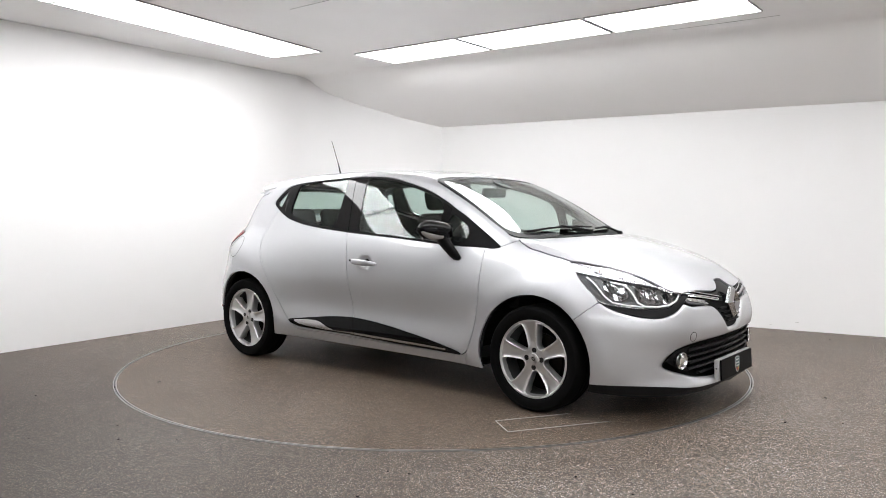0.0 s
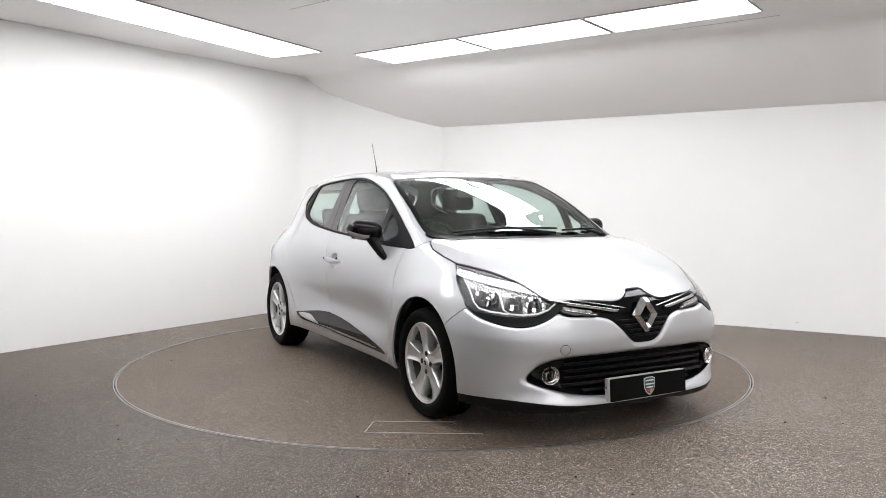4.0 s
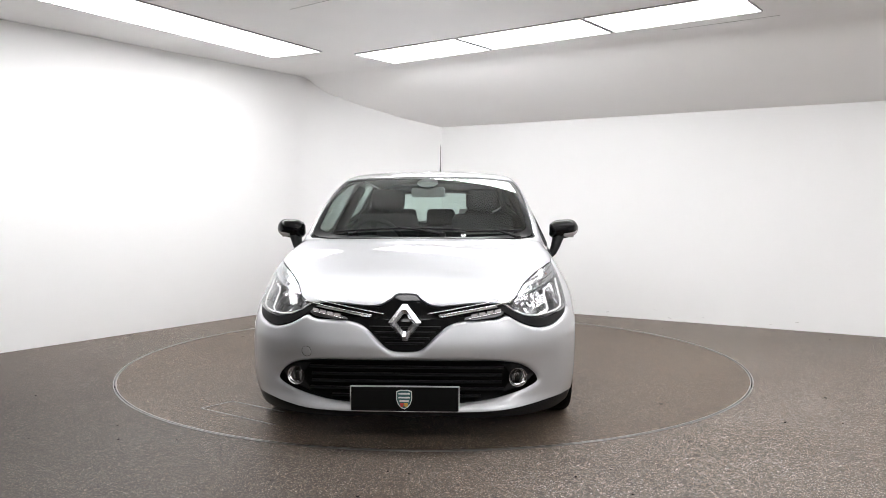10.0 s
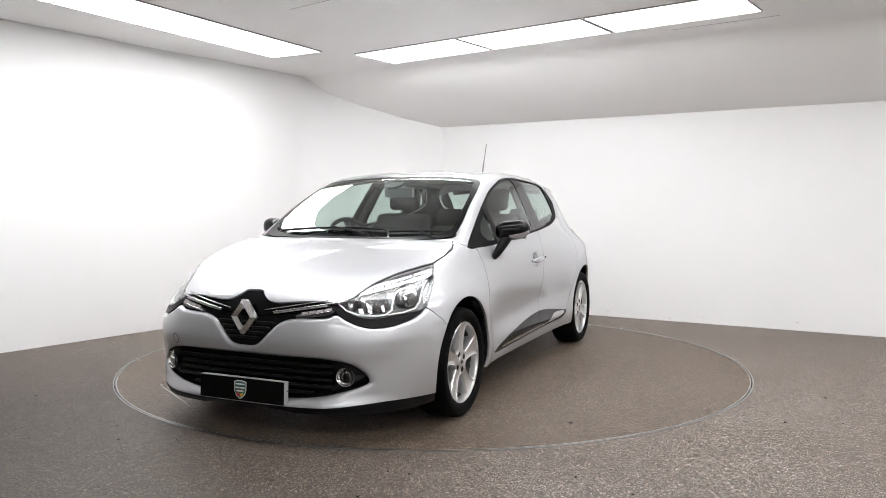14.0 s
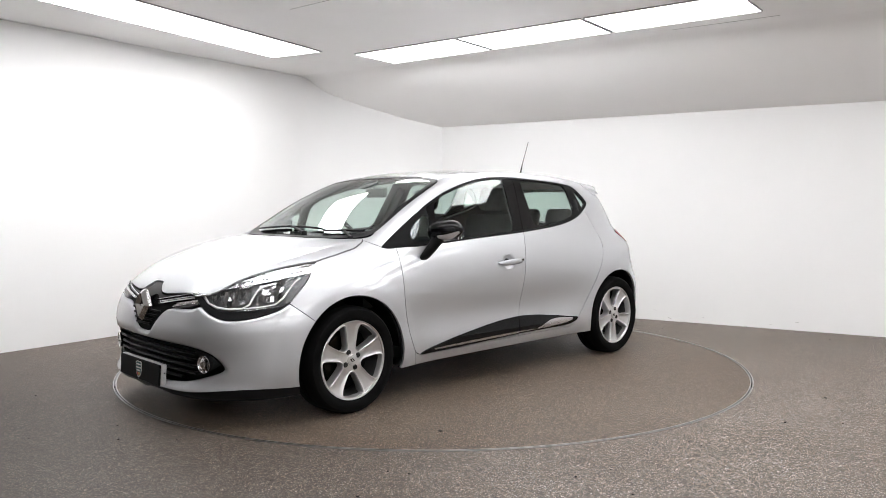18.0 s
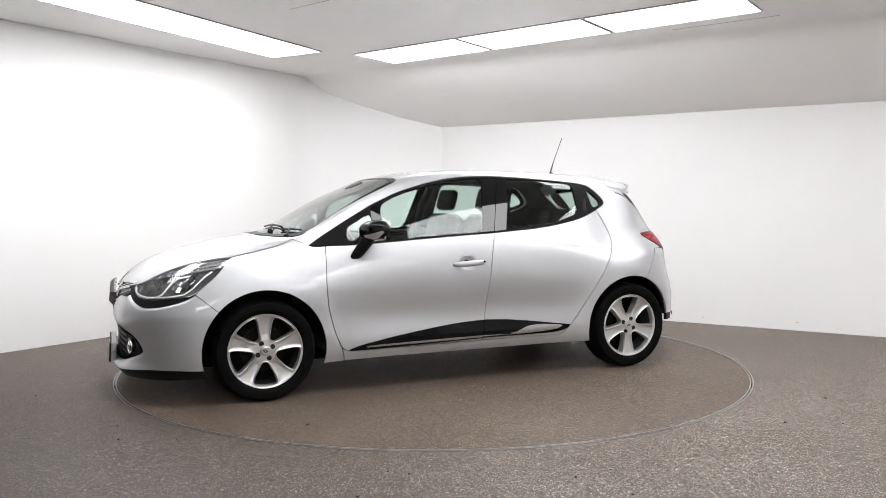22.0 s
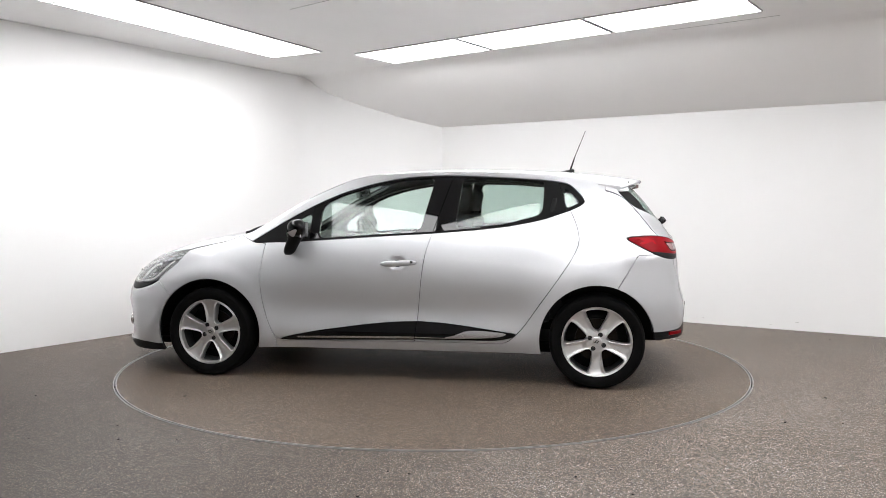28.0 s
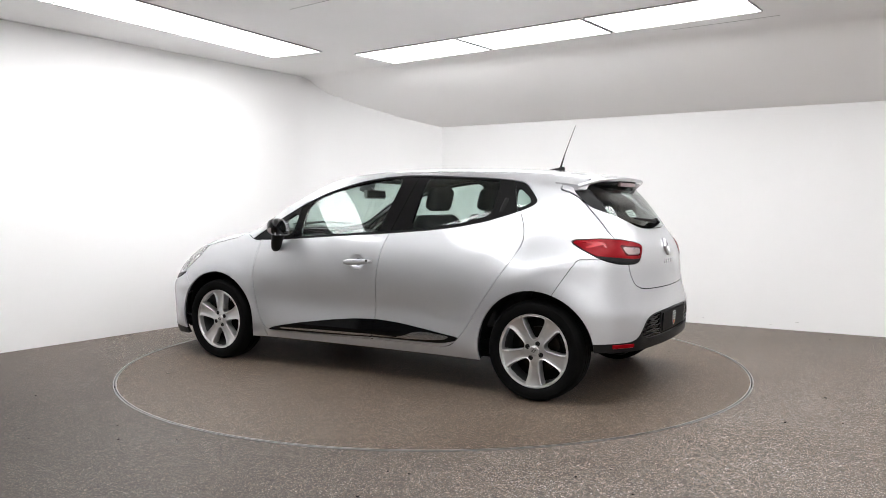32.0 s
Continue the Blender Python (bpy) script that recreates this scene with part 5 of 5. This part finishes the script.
    part("name_bars", bm, CHROME, car, "chrome bars in place of a name")
    # red reflectors and number plate lamp bulge
    for sign in (1, -1):
        bm = bmesh.new()
        rings = []
        for k in range(9):
            y = 0.615 + 0.115 * k / 8
            p = on_rear(y, 0.350, 0.004)
            p = Vector((p.x, sign * p.y, p.z))
            rings.append([p + Vector(q) for q in ((0, 0, -0.011), (-0.006, 0, -0.009), (-0.006, 0, 0.009), (0, 0, 0.011))])
        loft(bm, rings)
        part("reflector", bm, RED_LENS, car, "red rear reflector")


def door_handle(door, sign):
    bm = bmesh.new()
    rings = []
    for k in range(21):
        s = k / 20
        x = 0.095 - 0.235 * s
        w = 0.0155 + 0.0035 * math.sin(math.pi * s) - 0.008 * (abs(2 * s - 1) ** 6)
        rise = 0.030 * (1 - abs(2 * s - 1) ** 4) + 0.004
        z = 0.7775 + 0.012 * s
        p = on_side(x, z, 0.0)
        ring = []
        for a in range(12):
            t = 2 * math.pi * a / 12
            ring.append((p.x, sign * (p.y + rise + 0.008 * math.sin(t)), p.z + w * math.cos(t)))
        rings.append(ring)
    loft(bm, rings)
    bmesh.ops.recalc_face_normals(bm, faces=bm.faces)
    h = part("handle", bm, SILVER, door, "silver door handle", smooth=True)
    bm = bmesh.new()
    p = on_side(-0.115, 0.7885, 0.036)
    lathe(bm, [(0.0, 0.003), (0.007, 0.003), (0.008, 0.0)], 16, aimed((p.x, sign * p.y, p.z), (0, sign, 0)))
    part("handle_button", bm, GLOSS_BLACK, h, "small black button")


def mirror(car, sign):
    """A gloss black door mirror with a lower foot and a pale repeater."""
    def head(s, t, grow=0.0):
        """A point of the mirror's shell: s outwards along it, t round it."""
        y = 0.800 + 0.190 * s
        size = max(0.05, (1 - (2 * s - 1) ** 4 * (0.45 if s < 0.5 else 0.80)))
        cx, cz = 0.655 - 0.055 * s, 1.000 + 0.012 * s
        ca, sa = math.cos(t), math.sin(t)
        px = (0.082 * size + grow) * ca if ca > 0 else 0.048 * ca * (0.5 + 0.5 * size)
        h = (0.062 if sa > 0 else 0.064 - 0.020 * max(0, s - 0.45)) * size + grow
        return (cx + px, sign * (y + grow), cz + h * math.copysign(abs(sa) ** 0.8, sa))
    bm = bmesh.new()
    loft(bm, [[head(k / 18, 2 * math.pi * a / 24) for a in range(24)] for k in range(19)])
    bmesh.ops.recalc_face_normals(bm, faces=bm.faces)
    m = part("door_mirror", bm, GLOSS_BLACK, car, "gloss black door mirror", smooth=True, angle=50)
    bm = bmesh.new()
    rings = []
    for x, y, z, a, b in ((0.735, 0.795, 0.828, 0.030, 0.020), (0.728, 0.812, 0.850, 0.040, 0.026), (0.705, 0.832, 0.890, 0.046, 0.030), (0.675, 0.850, 0.935, 0.050, 0.035), (0.655, 0.862, 0.965, 0.058, 0.040)):
        rings.append([(x + a * math.cos(2 * math.pi * k / 16), sign * (y + b * math.sin(2 * math.pi * k / 16)), z) for k in range(16)])
    loft(bm, rings)
    bmesh.ops.recalc_face_normals(bm, faces=bm.faces)
    part("mirror_foot", bm, BLACK_PLASTIC, m, "black mirror foot", smooth=True, angle=60)
    bm = bmesh.new()
    rings = []
    for k in range(13):
        s = 0.47 + 0.52 * k / 12
        wide = 0.35 + 0.65 * min(1, k / 7)
        angles = [radians(-22 - 46 * wide * j / 6) for j in range(7)]
        rings.append([head(s, t, 0.0025) for t in angles] + [head(s, t, -0.006) for t in angles[::-1]])
    loft(bm, rings)
    bmesh.ops.recalc_face_normals(bm, faces=bm.faces)
    part("repeater", bm, WHITE_LENS, m, "pale indicator repeater", smooth=True, angle=40)
    bm = bmesh.new()
    box(bm, 0.592, 0.600, 0.82, 0.965, 0.95, 1.05, 0.003)
    if sign < 0:
        bmesh.ops.scale(bm, vec=(1, -1, 1), verts=bm.verts)
        bmesh.ops.reverse_faces(bm, faces=bm.faces)
    part("mirror_glass", bm, CHROME, m, "mirror glass")


# ---- wheels ----
WHEEL_OPENING = [(0.0, 0.0690), (0.012, 0.0720), (0.0215, 0.0820), (0.0290, 0.0960), (0.0370, 0.1120), (0.0472, 0.1300), (0.0580, 0.1520), (0.0660, 0.1740), (0.0690, 0.1880), (0.0620, 0.1945), (0.0400, 0.2000), (0.0, 0.2040)]


def spoke_sector():
    """A fifth of the wheel's face, its spoke along +y: dished, with raised edges beside the openings."""
    outline = rounded([(u, v) for u, v in WHEEL_OPENING] + [(-u, v) for u, v in WHEEL_OPENING[-2:0:-1]], 2, 0.006)
    rows, cols = 60, 97
    r = np.linspace(0.0595, 0.2130, rows)[:, None] + np.zeros((rows, cols))
    a = np.radians(np.linspace(-36, 36, cols))[None, :] + np.zeros((rows, cols))
    flat = np.stack([r * np.sin(a), r * np.cos(a), np.zeros_like(r)], -1).reshape(-1, 3)
    ids = np.arange(rows * cols).reshape(rows, cols)
    quads = np.stack([ids[:-1, :-1], ids[:-1, 1:], ids[1:, 1:], ids[1:, :-1]], -1).reshape(-1, 4)

    def edge(p):
        rr, aa = np.hypot(p[:, 0], p[:, 1]), np.radians(36) - np.abs(np.arctan2(p[:, 0], p[:, 1]))
        return distance_to(outline, rr * np.sin(aa), rr * np.cos(aa))
    points, faces = split_skin((flat, [tuple(int(i) for i in q) for q in quads]), edge(flat))[1]
    w = np.maximum(edge(points), 0)
    rr = np.hypot(points[:, 0], points[:, 1])
    level = smooth_table([(0.05, 0.0285), (0.08, 0.0285), (0.11, 0.0290), (0.15, 0.0315), (0.18, 0.0350), (0.20, 0.0395), (0.214, 0.0455)], 0.004)(rr)
    dish = np.clip(w / 0.026, 0, 1)
    z = level + 0.0040 * np.exp(-((w - 0.0050) / 0.0028) ** 2) - 0.0060 * dish * dish * (3 - 2 * dish) * np.clip((rr - 0.066) / 0.03, 0, 1) - 0.005 * np.clip(1 - w / 0.0035, 0, 1) ** 2
    top = np.stack([points[:, 0], points[:, 1], z], 1)
    edges = {(i, j) for f in faces for i, j in zip(f, f[1:] + f[:1])}
    rim = [(i, j) for i, j in edges if (j, i) not in edges and w[i] < 2e-4 and w[j] < 2e-4]
    on = sorted({i for e in rim for i in e})
    at = {i: len(top) + k for k, i in enumerate(on)}
    low = top[on] * np.array([1, 1, 0]) + np.array([0, 0, -0.022])
    me = bpy.data.meshes.new("spoke")
    me.from_pydata(np.concatenate([top, low]).tolist(), [], list(faces) + [(j, i, at[i], at[j]) for i, j in rim])
    me.materials.append(ALLOY)
    me.polygons.foreach_set("use_smooth", [True] * len(me.polygons))
    me.set_sharp_from_angle(angle=radians(50))
    return me


def build_wheel(car):
    """A five-spoke alloy wheel with its tyre, its face towards +y, at the hub's height."""
    face = Matrix.Rotation(radians(-90), 4, "X")
    bm = bmesh.new()
    lathe(bm, [(0.207, 0.022), (0.2125, 0.046), (0.219, 0.0485), (0.2225, 0.045), (0.2225, 0.030), (0.210, 0.020)], 72, face)
    wheel = part("wheel", bm, ALLOY, car, "five-spoke silver alloy wheel", smooth=True, angle=40)
    bm = bmesh.new()
    profile = [(0.212, 0.030), (0.222, 0.047), (0.236, 0.056), (0.260, 0.062), (0.280, 0.058), (0.291, 0.046), (0.2975, 0.030), (0.3005, 0.0), (0.3005, -0.02)]
    for r in (-0.028, -0.062, -0.096):
        profile += [(0.3005, r), (0.294, r - 0.001), (0.294, r - 0.007), (0.3005, r - 0.008)]
    profile += [(0.2995, -0.118), (0.292, -0.132), (0.280, -0.142), (0.25, -0.146), (0.215, -0.135)]
    lathe(bm, profile, 80, face)
    part("tyre", bm, RUBBER, wheel, "black road tyre", smooth=True, angle=35)
    bm = bmesh.new()
    lathe(bm, [(0.0, -0.02), (0.07, -0.02), (0.07, -0.045), (0.135, -0.048), (0.135, -0.065), (0.0, -0.065)], 40, face)
    part("brake_disc", bm, STEEL, wheel, "worn brake disc", smooth=True, angle=30)
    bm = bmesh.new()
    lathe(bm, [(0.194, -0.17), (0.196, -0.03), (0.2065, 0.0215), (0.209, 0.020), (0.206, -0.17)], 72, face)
    part("barrel", bm, BARREL, wheel, "rim barrel with shade put into its grey colour", smooth=True, angle=30)
    bm = bmesh.new()
    lathe(bm, [(0.0, -0.066), (0.14, -0.067), (0.196, -0.085)], 40, face)
    part("back_plate", bm, PLATE_BLACK, wheel, "dark back plate")
    spoke_mesh = spoke_sector()
    for k in range(5):
        other = new("spoke", spoke_mesh)
        other.parent, other["label"] = wheel, "dished silver spoke with raised edges"
        other.matrix_basis = face @ pose(0, 0, 0, 0, 0, 72 * k)
    bm = bmesh.new()
    lathe(bm, [(0.0, 0.0365), (0.020, 0.0365), (0.022, 0.0350), (0.027, 0.0350), (0.0300, 0.0330), (0.0305, 0.0300), (0.0600, 0.0285), (0.0600, -0.02)], 48, face)
    part("hub", bm, ALLOY, wheel, "silver hub with a round cap", smooth=True, angle=30)
    bm = bmesh.new()
    m = face @ Matrix.Translation((0, 0, 0.037))
    rings = []
    for w, h, d in ((0.011, 0.017, -0.001), (0.010, 0.016, 0.0015), (0.006, 0.010, 0.0015), (0.0055, 0.009, -0.001)):
        rings.append([m @ Vector(q) for q in ((w, 0, d), (0, h, d), (-w, 0, d), (0, -h, d))])
    loft(bm, rings, cap=False)
    part("cap_badge", bm, STEEL, wheel, "small diamond mark")
    hole = None
    for k in range(4):
        m = face @ pose(0, 0, 0, 0, 0, 45 + 90 * k) @ Matrix.Translation((0.0485, 0, 0))
        if hole is None:
            bm = bmesh.new()
            lathe(bm, [(0.0, 0.0325), (0.0062, 0.0325), (0.0068, 0.0296), (0.0128, 0.0296), (0.0138, 0.0312), (0.0150, 0.0306), (0.0152, 0.027)], 20)
            hole = part("bolt", bm, ALLOY_DARK, wheel, "dark wheel bolt", smooth=True, angle=30)
            ob = hole
        else:
            ob = new("bolt", hole.data)
            ob.parent, ob["label"] = wheel, "dark wheel bolt"
        ob.matrix_basis = m
    return wheel


def copy_part(ob, parent, m):
    """Another of a part with its own parts, on the same meshes."""
    o = new(ob.name.split(".")[0], ob.data)
    o.parent = parent
    if "label" in ob:
        o["label"] = ob["label"]
    o.matrix_basis = m
    for c in ob.children:
        copy_part(c, o, c.matrix_basis)
    return o


def build_wheels(car):
    first = build_wheel(car)
    first.matrix_basis = pose(1.2945, 0.790, 0.3005, 0, 252, 0)
    copy_part(first, car, pose(-1.2945, 0.786, 0.3005, 0, 288, 0))
    copy_part(first, car, pose(1.2945, -0.790, 0.3005, 0, 43, 180))
    copy_part(first, car, pose(-1.2945, -0.786, 0.3005, 0, 26, 180))
    # dark wheel housings and the underbody
    for x, r in ((1.2945, 0.372), (-1.2945, 0.368)):
        for sign in (1, -1):
            bm = bmesh.new()
            rows = []
            for k in range(25):
                a = radians(4 + 172 * k / 24)
                rim = min(0.815, float(PLAN(x + r * math.cos(a))) - 0.055)
                rows.append([(x + r * math.cos(a), sign * y, 0.30 + r * math.sin(a)) for y in (rim, rim - 0.03, 0.60, 0.50)] + [(x + 0.05 * math.cos(a), sign * 0.50, 0.30 + 0.05 * math.sin(a))])
            loft(bm, rows, cap=False, closed=False)
            part("wheel_housing", bm, PLATE_BLACK, car, "dark wheel housing")
    bm = bmesh.new()
    box(bm, -1.05, 1.94, -0.52, 0.52, 0.165, 0.24, 0.02)
    box(bm, -1.74, -1.0, -0.50, 0.50, 0.262, 0.34, 0.02)
    box(bm, -0.90, 0.92, -0.76, 0.76, 0.205, 0.25, 0.015)
    box(bm, 1.70, 1.90, -0.60, 0.60, 0.17, 0.21, 0.02)
    part("underbody", bm, PLATE_BLACK, car, "dark underbody")


# ---- inside and small fittings ----
def build_interior(car):
    for y in (0.37, -0.37):
        bm = bmesh.new()
        box(bm, -0.22, 0.30, y - 0.25, y + 0.25, 0.38, 0.56, 0.05)
        seat = part("front_seat", bm, CLOTH, car, "charcoal cloth front seat", smooth=True, angle=50)
        bm = bmesh.new()
        box(bm, -0.07, 0.07, -0.24, 0.24, 0.0, 0.60, 0.06, Matrix.Translation((-0.20, y, 0.52)) @ pose(0, 0, 0, 0, -18, 0))
        part("backrest", bm, CLOTH, seat, "charcoal cloth backrest", smooth=True, angle=50)
        bm = bmesh.new()
        box(bm, -0.045, 0.045, -0.13, 0.13, 0.62, 0.79, 0.04, Matrix.Translation((-0.20, y, 0.52)) @ pose(0, 0, 0, 0, -15, 0))
        part("headrest", bm, CLOTH, seat, "charcoal cloth headrest", smooth=True, angle=50)
    bm = bmesh.new()
    box(bm, -1.08, -0.60, -0.62, 0.62, 0.40, 0.58, 0.05)
    bench = part("rear_bench", bm, CLOTH, car, "charcoal cloth rear bench", smooth=True, angle=50)
    bm = bmesh.new()
    box(bm, -0.07, 0.07, -0.60, 0.60, 0.0, 0.50, 0.05, Matrix.Translation((-1.03, 0, 0.50)) @ pose(0, 0, 0, 0, -20, 0))
    part("backrest", bm, CLOTH, bench, "charcoal cloth backrest", smooth=True, angle=50)
    for y in (0.34, 0.0, -0.34):
        bm = bmesh.new()
        box(bm, -0.045, 0.045, -0.125, 0.125, 0.50, 0.66, 0.04, Matrix.Translation((-1.03, y, 0.50)) @ pose(0, 0, 0, 0, -18, 0))
        part("headrest", bm, CLOTH, bench, "charcoal cloth rear headrest", smooth=True, angle=50)
    bm = bmesh.new()
    box(bm, -1.58, -1.20, -0.47, 0.47, 0.955, 0.975, 0.005)
    part("parcel_shelf", bm, TRIM, car, "dark parcel shelf")
    # dashboard
    bm = bmesh.new()
    rings = []
    for k in range(13):
        y = -0.68 + 1.36 * k / 12
        hump = 0.035 * math.exp(-((y + 0.36) / 0.16) ** 2)
        rings.append([(1.10, y, 0.55), (1.12, y, 0.86), (1.02, y, 0.915), (0.80, y, 0.930 + hump), (0.66, y, 0.915 + hump), (0.60, y, 0.86), (0.62, y, 0.60)])
    loft(bm, rings)
    bmesh.ops.recalc_face_normals(bm, faces=bm.faces)
    part("dashboard", bm, TRIM, car, "dark grained dashboard", smooth=True, angle=30)
    m = Matrix.Translation((0.46, -0.36, 0.90)) @ pose(0, 0, 0, 0, -64, 0)
    bm = bmesh.new()
    ring = [m @ Vector((0.178 * math.cos(2 * math.pi * k / 48), 0.178 * math.sin(2 * math.pi * k / 48), 0)) for k in range(49)]
    tube(bm, ring, 0.016, 10, cap=False)
    wheel = part("steering_wheel", bm, BLACK_PLASTIC, car, "black steering wheel", smooth=True)
    bm = bmesh.new()
    lathe(bm, [(0.0, 0.03), (0.05, 0.026), (0.065, 0.0), (0.05, -0.03)], 24, m)
    for a in (0, 180, 270):
        box(bm, 0.04, 0.172, -0.018, 0.018, -0.012, 0.006, 0.004, m @ pose(0, 0, 0, 0, 0, a + 90))
    part("wheel_boss", bm, BLACK_PLASTIC, wheel, "black airbag boss", smooth=True, angle=40)
    bm = bmesh.new()
    box(bm, -0.012, 0.022, -0.115, 0.115, -0.033, 0.033, 0.012, Matrix.Translation((0.43, 0.0, 1.245)) @ pose(0, 0, 0, 0, 8, -6))
    tube(bm, [(0.44, 0, 1.26), (0.47, 0, 1.30)], 0.012, 8)
    rear = part("rear_view_mirror", bm, MIRROR_BACK, car, "grey-backed rear-view mirror", smooth=True, angle=40)
    bm = bmesh.new()
    box(bm, -0.014, -0.0125, -0.105, 0.105, -0.027, 0.027, 0.0, Matrix.Translation((0.43, 0.0, 1.245)) @ pose(0, 0, 0, 0, 8, -6))
    part("mirror_glass", bm, CHROME, rear, "mirror glass")
    bm = bmesh.new()
    lathe(bm, [(0.0, -0.01), (0.05, -0.006), (0.07, 0.02)], 24, Matrix.Translation((0.50, 0, 1.29)) @ pose(0, 0, 0, 0, 26, 0))
    part("sensor_housing", bm, MIRROR_BACK, car, "dark sensor housing behind the windscreen", smooth=True)
    for sign in (1, -1):
        bm = bmesh.new()
        pts = [on_side(x, z, -0.045, sign) for x, z in ((-0.30, 1.32), (-0.27, 1.2), (-0.24, 1.0), (-0.22, 0.9))]
        tube(bm, pts, [0.030, 0.034, 0.036, 0.036], 8)
        part("pillar_trim", bm, TRIM, car, "dark middle pillar trim", smooth=True)
        for x in (0.25, -0.6):
            bm = bmesh.new()
            box(bm, x - 0.40, x + 0.40, 0.70, 0.745, 0.40, 0.90, 0.03)
            if sign < 0:
                bmesh.ops.scale(bm, vec=(1, -1, 1), verts=bm.verts)
                bmesh.ops.reverse_faces(bm, faces=bm.faces)
            part("door_card", bm, TRIM, car, "dark door card", smooth=True, angle=40)


def build_fittings(car):
    # aerial on the roof
    base = on_top(-1.09, 0.0)
    bm = bmesh.new()
    rings = []
    for k in range(9):
        s = k / 8
        x = base.x + 0.055 - 0.115 * s
        w, h = 0.024 * math.sin(math.pi * (0.12 + 0.8 * s)), 0.006 + 0.030 * s ** 1.1 * (1 if s < 0.9 else 0.8)
        z = float(TOP(x))
        rings.append([(x, w * math.cos(math.pi * j / 8), z - 0.004 + h * math.sin(math.pi * j / 8)) for j in range(9)])
    loft(bm, rings)
    bmesh.ops.recalc_face_normals(bm, faces=bm.faces)
    foot = part("aerial", bm, BLACK_PLASTIC, car, "black aerial foot with a thin mast", smooth=True, angle=50)
    bm = bmesh.new()
    tube(bm, [(-1.122, 0, 1.418), (-1.134, 0, 1.455), (-1.152, 0, 1.51)], [0.007, 0.0055, 0.0035], 8)
    tube(bm, [(-1.152, 0, 1.51), (-1.226, 0, 1.695)], [0.0026, 0.0022], 6)
    part("mast", bm, BLACK_PLASTIC, foot, "thin black mast", smooth=True)
    # windscreen wipers
    for a, b, hinge in (((1.065, 0.24), (1.050, -0.52), (1.130, 0.13)), ((1.02, 0.60), (1.085, 0.27), (1.115, 0.58))):
        bm = bmesh.new()
        pts = [on_top(a[0] + (b[0] - a[0]) * k / 8, a[1] + (b[1] - a[1]) * k / 8, 0.009) for k in range(9)]
        tube(bm, pts, 0.0065, 6)
        w = part("wiper", bm, BLACK_PLASTIC, car, "black windscreen wiper", smooth=True)
        bm = bmesh.new()
        p = on_top(*hinge, 0.002)
        mid = pts[4] + Vector((0.004, 0, 0.006))
        tube(bm, [p, (p + mid) / 2 + Vector((0, 0, 0.004)), mid], [0.010, 0.008, 0.006], 8)
        lathe(bm, [(0.0, 0.014), (0.014, 0.012), (0.018, 0.0), (0.018, -0.02)], 16, Matrix.Translation(p))
        part("wiper_arm", bm, BLACK_PLASTIC, w, "black wiper arm", smooth=True, angle=40)
    # fuel flap joint on the right rear quarter
    p = on_side(-1.47, 0.855, 0.0)
    n = normal_at(p)
    bm = bmesh.new()
    ring = []
    for k in range(33):
        a = 2 * math.pi * k / 32
        q = on_side(-1.45 + 0.078 * math.cos(a), 0.84 + 0.078 * math.sin(a), 0.0002, -1)
        ring.append(q)
    tube(bm, ring, 0.0016, 5, cap=False)
    part("fuel_flap_joint", bm, DARK_GAP, car, "fine round joint of the fuel flap")


# darker copy of the wheel alloy: shade inside the rim painted into the colour
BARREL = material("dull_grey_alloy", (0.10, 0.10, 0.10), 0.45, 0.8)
MIRROR_BACK = material("grey_trim", (0.16, 0.165, 0.165), 0.5)
SHIELD_PALE = material("pale_print", (0.62, 0.63, 0.62), 0.4)
SHIELD_GREEN = material("dark_green_print", (0.03, 0.09, 0.09), 0.4)
SHIELD_RED = material("red_print", (0.45, 0.03, 0.02), 0.4)
SHIELD_GOLD = material("gold_print", (0.55, 0.30, 0.03), 0.4)
turntable = build_turntable()
car = build_car()
build_wheels(car)
build_interior(car)
build_fittings(car)


# ---- what moves: the turntable and the car on it turn at one steady speed ----
def motions():
    spin, start, ox, oy = -5.35878, -39.7792, 0.1182, -0.0097
    plate_rows, car_rows = [], []
    for k in range(33):
        a = start + spin * k
        turn = pose(0, 0, 0, 0, 0, a)
        plate_rows.append((float(k), turn))
        car_rows.append((float(k), turn @ pose(ox, oy, 0.0)))
    walk(turntable, plate_rows)
    walk(car, car_rows)


motions()
